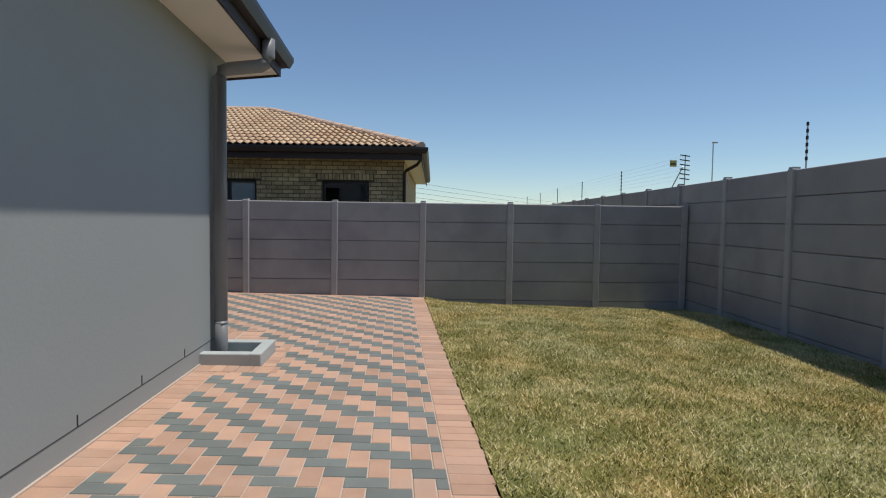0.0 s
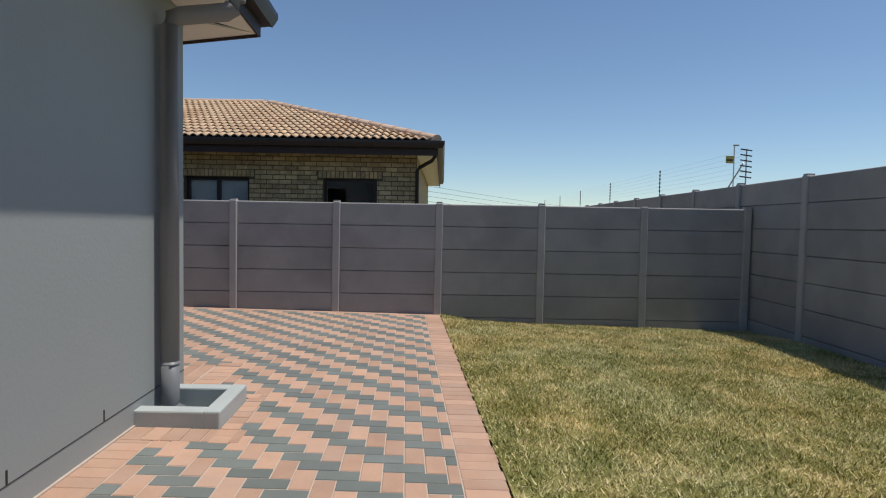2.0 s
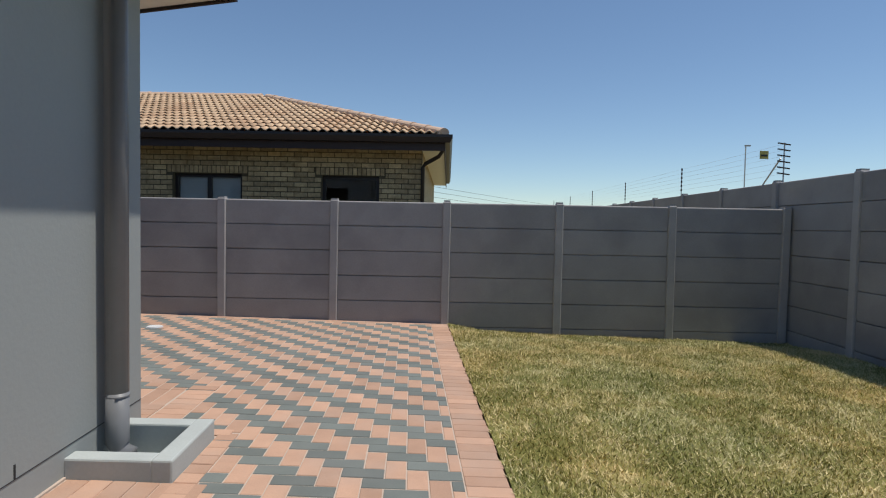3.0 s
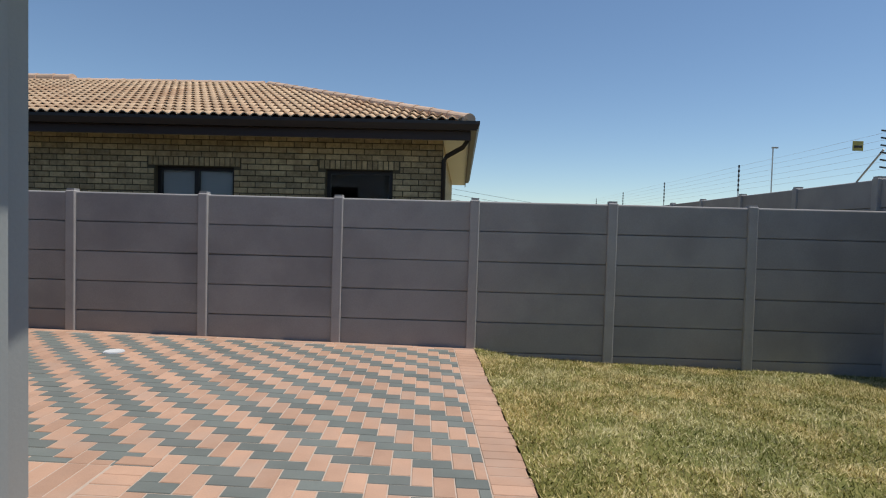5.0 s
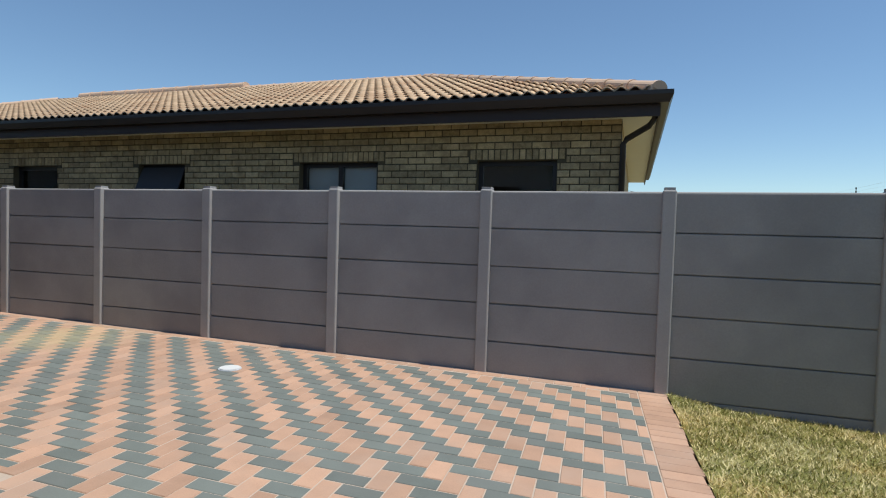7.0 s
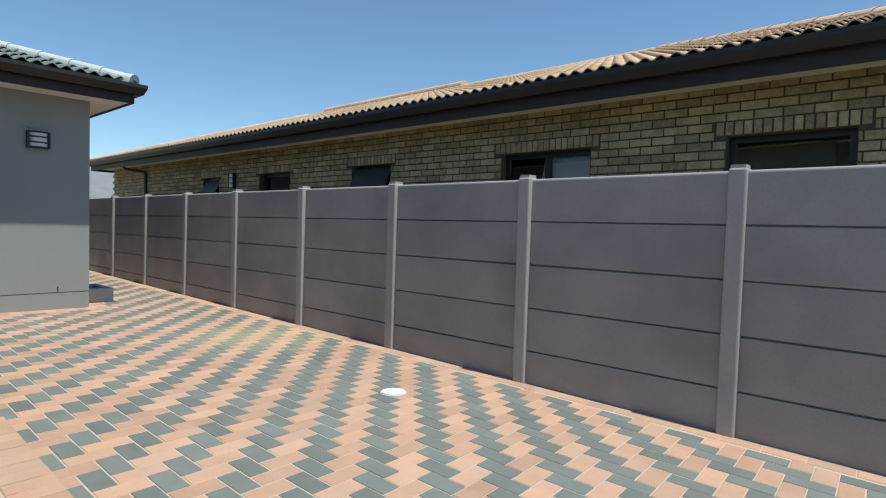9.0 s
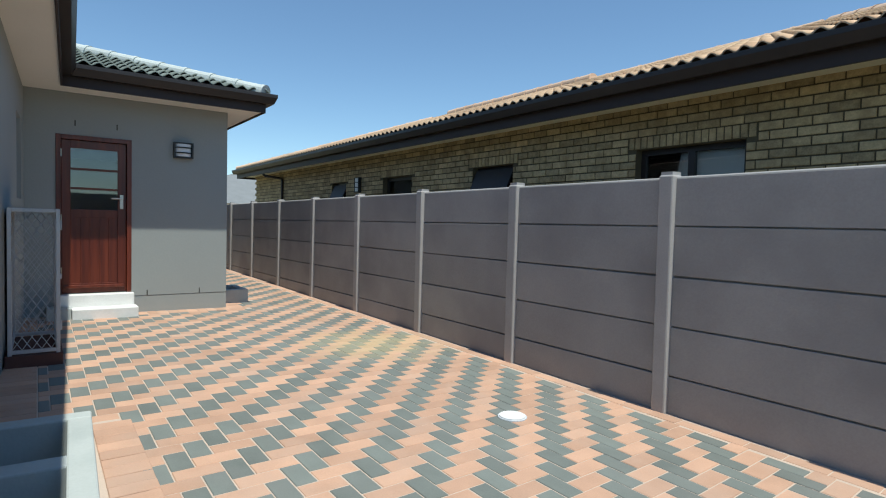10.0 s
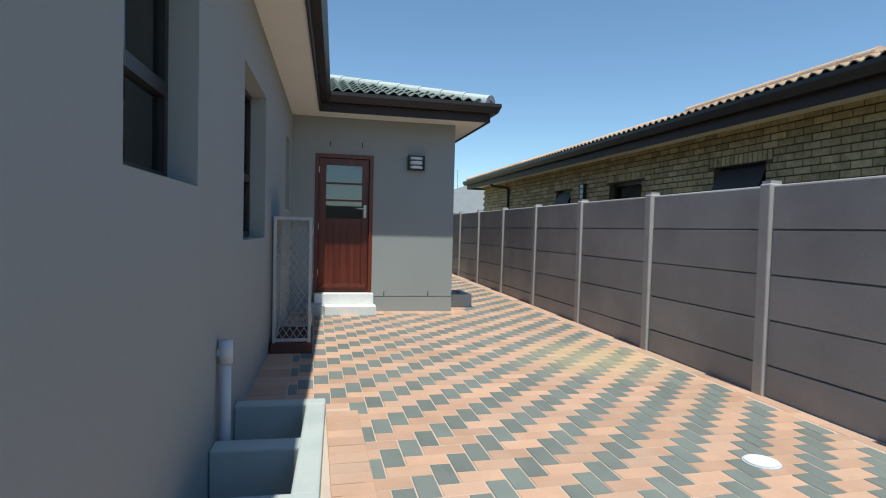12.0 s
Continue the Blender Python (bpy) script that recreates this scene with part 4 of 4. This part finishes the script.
course = 0
z = NTOP - 0.032
while z > 1.35:
    off = BL / 2 if course % 2 else 0.0
    x = NX1 - (BL / 2 if course % 2 == 0 else BL / 4)
    lintel = NLINT < z - BC * 0.3 and z < NLINT + 0.17
    x = NX1
    first = True
    while x > NX0 + 0.05:
        ln = BL / 2 if first and course % 2 else BL
        first = False
        c = x - ln / 2
        x -= ln
        inside = None
        for a, b in NWIN:
            grow = 0.11 if NLINT < z < NLINT + 0.14 else 0.0
            if a - grow < c + ln / 2 - 0.005 and c - ln / 2 + 0.005 < b + grow and z < NLINT + 0.14:
                inside = (a - grow, b + grow)
        if inside:
            a, b = inside
            p, q2 = c - ln / 2, c + ln / 2
            for lo, hi in ((p, min(q2, a)), (max(p, b), q2)):
                if hi - lo > 0.03:
                    joined.append(((lo + hi) / 2, z, hi - lo - 0.014, BC - 0.015))
            continue
        set_brick(me_full if ln == BL else me_half, ln - 0.014, BC - 0.015, c, z)
    z -= BC
    course += 1
for a, b in NWIN:
    n = round((b - a + 0.20) / 0.08)
    for i in range(n):
        set_brick(me_sold, 0.066, 0.125, a - 0.10 + (i + 0.5) * (b - a + 0.20) / n, NLINT + 0.072)
vs, fs = [], []
for x, zz, ln, hh in joined:
    o = len(vs)
    for yy, s in ((0.003, 0.0), (-BD + 0.004, 0.0), (-BD, 0.004)):
        for sx, sz in ((-1, -1), (1, -1), (1, 1), (-1, 1)):
            vs.append((x + sx * (ln / 2 - s), NBY + yy, zz + sz * (hh / 2 - s)))
    for r in (0, 4):
        for k in range(4):
            fs.append((o + r + k, o + r + (k + 1) % 4, o + r + 4 + (k + 1) % 4, o + r + 4 + k))
    fs.append((o + 8, o + 9, o + 10, o + 11))
me = bpy.data.meshes.new("bricks")
me.from_pydata(vs, [], fs)
me.materials.append(M["brick_far"])
tagged(new("bricks", me), kind="stuff").parent = nb

# ---- paving ----
PEX0 = -2.174                                # foot of the east wall, before the path leans
U = 0.1215                                   # half a paver's length, joint included
EDGE_IN, EDGE_OUT = -0.05, 0.20              # border course beside the lawn
COURSE = 0.235
FENCE_Y = 11.285
BT = -0.0042
TOPY = FENCE_Y + 0.03
paving = tagged(part("paving", boxes((PEX0 - 0.02, EDGE_OUT - 0.01, -6.0, 5.95, -0.3, BT), (-1.65, EDGE_OUT - 0.01, 5.95, 6.48, -0.3, BT), (PEX0 - 0.02, EDGE_OUT - 0.01, 6.48, TOPY, -0.3, BT),
                                     (-2.6, PEX0 - 0.02, 6.5, NY - 0.02, -0.3, BT), (-3.47, PEX0 - 0.02, NY - 0.02, TOPY, -0.3, BT), (-4.88, -3.47, 7.74, TOPY, -0.3, BT), (-9.67, -4.88, NY - 0.02, TOPY, -0.3, BT),
                                     (-10.25, -9.67, 10.1, TOPY, -0.3, BT), (-18.0, -10.25, NY - 0.02, TOPY, -0.3, BT)), M["sand"]),
                "herringbone paving of terracotta and charcoal pavers with sandy joints", "paving", kind="structure")
paving.matrix_world = TILT_GROUND


def path_lean(x, y):
    """Sideways lean of the path, dying away west of the house corner."""
    share = max(0.0, min(1.0, (x + 6.0) / 3.7))
    return (-0.112 - LEAN * (y - 10.69)) * share


for v in paving.data.vertices:
    v.co.x += path_lean(v.co.x, v.co.y)
# the gullies are open: no sand bed inside them


def paver_points(x0, x1, y0, y1, lift=0.0):
    g, c = 0.0036, 0.0035
    out = []
    for s, zz in ((g, -0.02), (g, -0.004 + lift), (g + c, lift)):
        out += [(x0 + s, y0 + s, zz), (x1 - s, y0 + s, zz), (x1 - s, y1 - s, zz), (x0 + s, y1 - s, zz)]
    return out


PF_FACES = [(r + k, r + (k + 1) % 4, r + 4 + (k + 1) % 4, r + 4 + k) for r in (0, 4) for k in range(4)] + [(8, 9, 10, 11)]
pieces = {"red": [], "dark": []}


def blocked(x0, x1, y0, y1):
    """Inside a gully, its border, a step or the cage base."""
    cx, cy = (x0 + x1) / 2, (y0 + y1) / 2
    for a, b, c, d in ((PEX0, -1.60 + 0.08, 5.89 - COURSE + 0.06, 6.59), (-4.98, -3.42 + 0.02, NY, 7.80 + COURSE - 0.06), (-10.3, -9.62, WY, 10.17), (WX, WX + 0.35, 7.6, 8.58)):
        if a < cx < b and c < cy < d:
            return True
    return False


def lay(kind, x0, x1, y0, y1):
    if x1 - x0 > 0.03 and y1 - y0 > 0.03 and not blocked(x0, x1, y0, y1):
        pieces[kind].append((x0, x1, y0, y1))


INX, INY, INF = PEX0 + COURSE, 7.31 + COURSE, FENCE_Y - COURSE * 0.5
PX, PY = -1.459 - U, 5.002 - U / 2           # a charcoal paver starts here


def field(kind, x0, x1, y0, y1):
    x1, y1 = min(x1, EDGE_IN), min(y1, INF)
    if y0 < INY - 0.01 and x0 < INX:
        if x1 > INX:
            x0 = INX
        elif y1 > INY:
            y0 = INY
        else:
            return
    if x0 < WX + COURSE and y0 < WY + COURSE:
        if x1 > WX + COURSE:
            x0 = WX + COURSE
        elif y1 > WY + COURSE:
            y0 = WY + COURSE
        else:
            return
    lay(kind, x0, x1, y0, y1)


for j in range(-70, 60):
    for i in range(-145, 20):
        d = (i + j) % 4
        x, y = PX + i * U, PY + j * U
        if y < -3.5 or y > FENCE_Y or x > EDGE_IN or x < -17.5 or (x < PEX0 - 0.3 and y < NY - 0.3):
            continue
        if d == 0:
            field("dark", x, x + 2 * U, y, y + U)
        elif d == 2:
            field("red", x, x + U, y, y + 2 * U)
k = 0
while -3.5 + k * U < FENCE_Y - 0.02:
    y = -3.5 + k * U
    lay("red", EDGE_IN, EDGE_OUT + 0.008 * math.sin(k * 2.3), y, min(y + U, FENCE_Y))
    if y + U < INY + 0.06:
        lay("red", PEX0 + 0.004, INX, y, y + U)
    k += 1
k = 0
while PEX0 - k * U > -17.4:
    x = PEX0 + COURSE - k * U
    if x - U > WX + COURSE and x < PEX0 + 0.1:
        lay("red", x - U, x, north_y(x) + 0.004, INY)
    k += 1
k = 0
while EDGE_IN - 2 * k * U > -17.4:
    x = EDGE_IN - 2 * k * U
    lay("red", x - 2 * U, x, INF, FENCE_Y)
    k += 1
for k in range(int((WY - 8.7) / U) + 2):
    lay("red", WX + 0.004, WX + COURSE, 8.6 + k * U, 8.6 + (k + 1) * U)
for k in range(40):
    lay("red", WX - (k + 1) * U + COURSE, WX - k * U + COURSE, WY + 0.004, WY + COURSE)


def force(kind, x0, x1, y0, y1):
    pieces[kind].append((x0, x1, y0, y1, 0.004))


# courses in the house corner and round the gullies
for k in range(4):
    force("red", PEX0 - 0.24, PEX0, 6.66 + k * U, 6.66 + (k + 1) * U)
force("red", PEX0 + 0.004, INX, 7.555, 7.67)
for k in range(13):
    force("red", -4.93 + k * U * 0.98, -4.93 + (k + 1) * U * 0.98, 7.812, 7.80 + COURSE)
for k in range(6):
    force("red", PEX0 + 0.03 + k * U * 1.02, PEX0 + 0.03 + (k + 1) * U * 1.02, 5.89 - COURSE, 5.883)
for k in range(8):
    force("red", -1.593, -1.60 + COURSE * 0.6, 5.64 + k * U, 5.64 + (k + 1) * U)
for k in range(3):
    force("red", PEX0 + 0.03 + k * COURSE * 0.9, PEX0 + 0.03 + (k + 1) * COURSE * 0.9, 6.57, 6.68)


def near_piece(c):
    x, y = (c[0] + c[1]) / 2, (c[2] + c[3]) / 2
    return (-2.3 < x < 0.3 and 3.4 < y < 6.6) or (-4.6 < x < -2.6 and 7.9 < y < 9.6)


shared = {}
for kind in ("red", "dark"):
    done = 0
    vs, fs = [], []
    rng = random.Random(8)
    for c in pieces[kind]:
        x0, x1, y0, y1 = c[:4]
        up = c[4] if len(c) > 4 else 0.0
        if done < 300 and near_piece(c):
            tilt = LEAN * round(4 * max(0.0, min(1.0, ((x0 + x1) / 2 + 6.0) / 3.7))) / 4
            key = (kind, round(x1 - x0, 3), round(y1 - y0, 3), tilt)
            if key not in shared:
                hx, hy = (x1 - x0) / 2, (y1 - y0) / 2
                me = bpy.data.meshes.new("paver")
                me.from_pydata([(px - tilt * py, py, pz) for px, py, pz in paver_points(-hx, hx, -hy, hy)], [], PF_FACES)
                me.materials.append(M[kind])
                shared[key] = me
            ob = new("paver", shared[key])
            ob.parent = paving
            ob.matrix_basis = Matrix.Translation(((x0 + x1) / 2 + path_lean((x0 + x1) / 2, (y0 + y1) / 2), (y0 + y1) / 2, up + rng.uniform(-0.0015, 0.0015))) @ pose(0, 0, 0, rng.uniform(-.25, .25), rng.uniform(-.25, .25), rng.uniform(-.5, .5))
            done += 1
        else:
            o = len(vs)
            vs.extend([(px + path_lean(px, py), py, pz) for px, py, pz in paver_points(x0, x1, y0, y1, up + rng.uniform(-0.0015, 0.0015))])
            fs.extend([tuple(i + o for i in f) for f in PF_FACES])
    me = bpy.data.meshes.new("pavers")
    me.from_pydata(vs, [], fs)
    me.materials.append(M[kind + "_far"])
    tagged(new("pavers", me), kind="stuff").parent = paving

fillet = part("cement_fillet", box(PEX0, PEX0 + 0.024, -3.5, 5.89, -0.01, 0.011, bevel=0.004), M["sand"], paving, "pale cement fillet along the wall")
for v in fillet.data.vertices:
    v.co.x += path_lean(v.co.x, v.co.y)

# inspection cover
dc = thing("drain_cover", "round white plastic drain cover set in the paving", "drain cover")
gz = ground_z(-3.74, 10.24)
part("cover", tube([(-3.74, 10.24, gz - 0.03), (-3.74, 10.24, gz + 0.014)], 0.092, 28), M["opal"], dc)
part("rim", tube([(-3.74, 10.24, gz - 0.03), (-3.74, 10.24, gz + 0.006)], 0.102, 28), M["pvc"], dc)
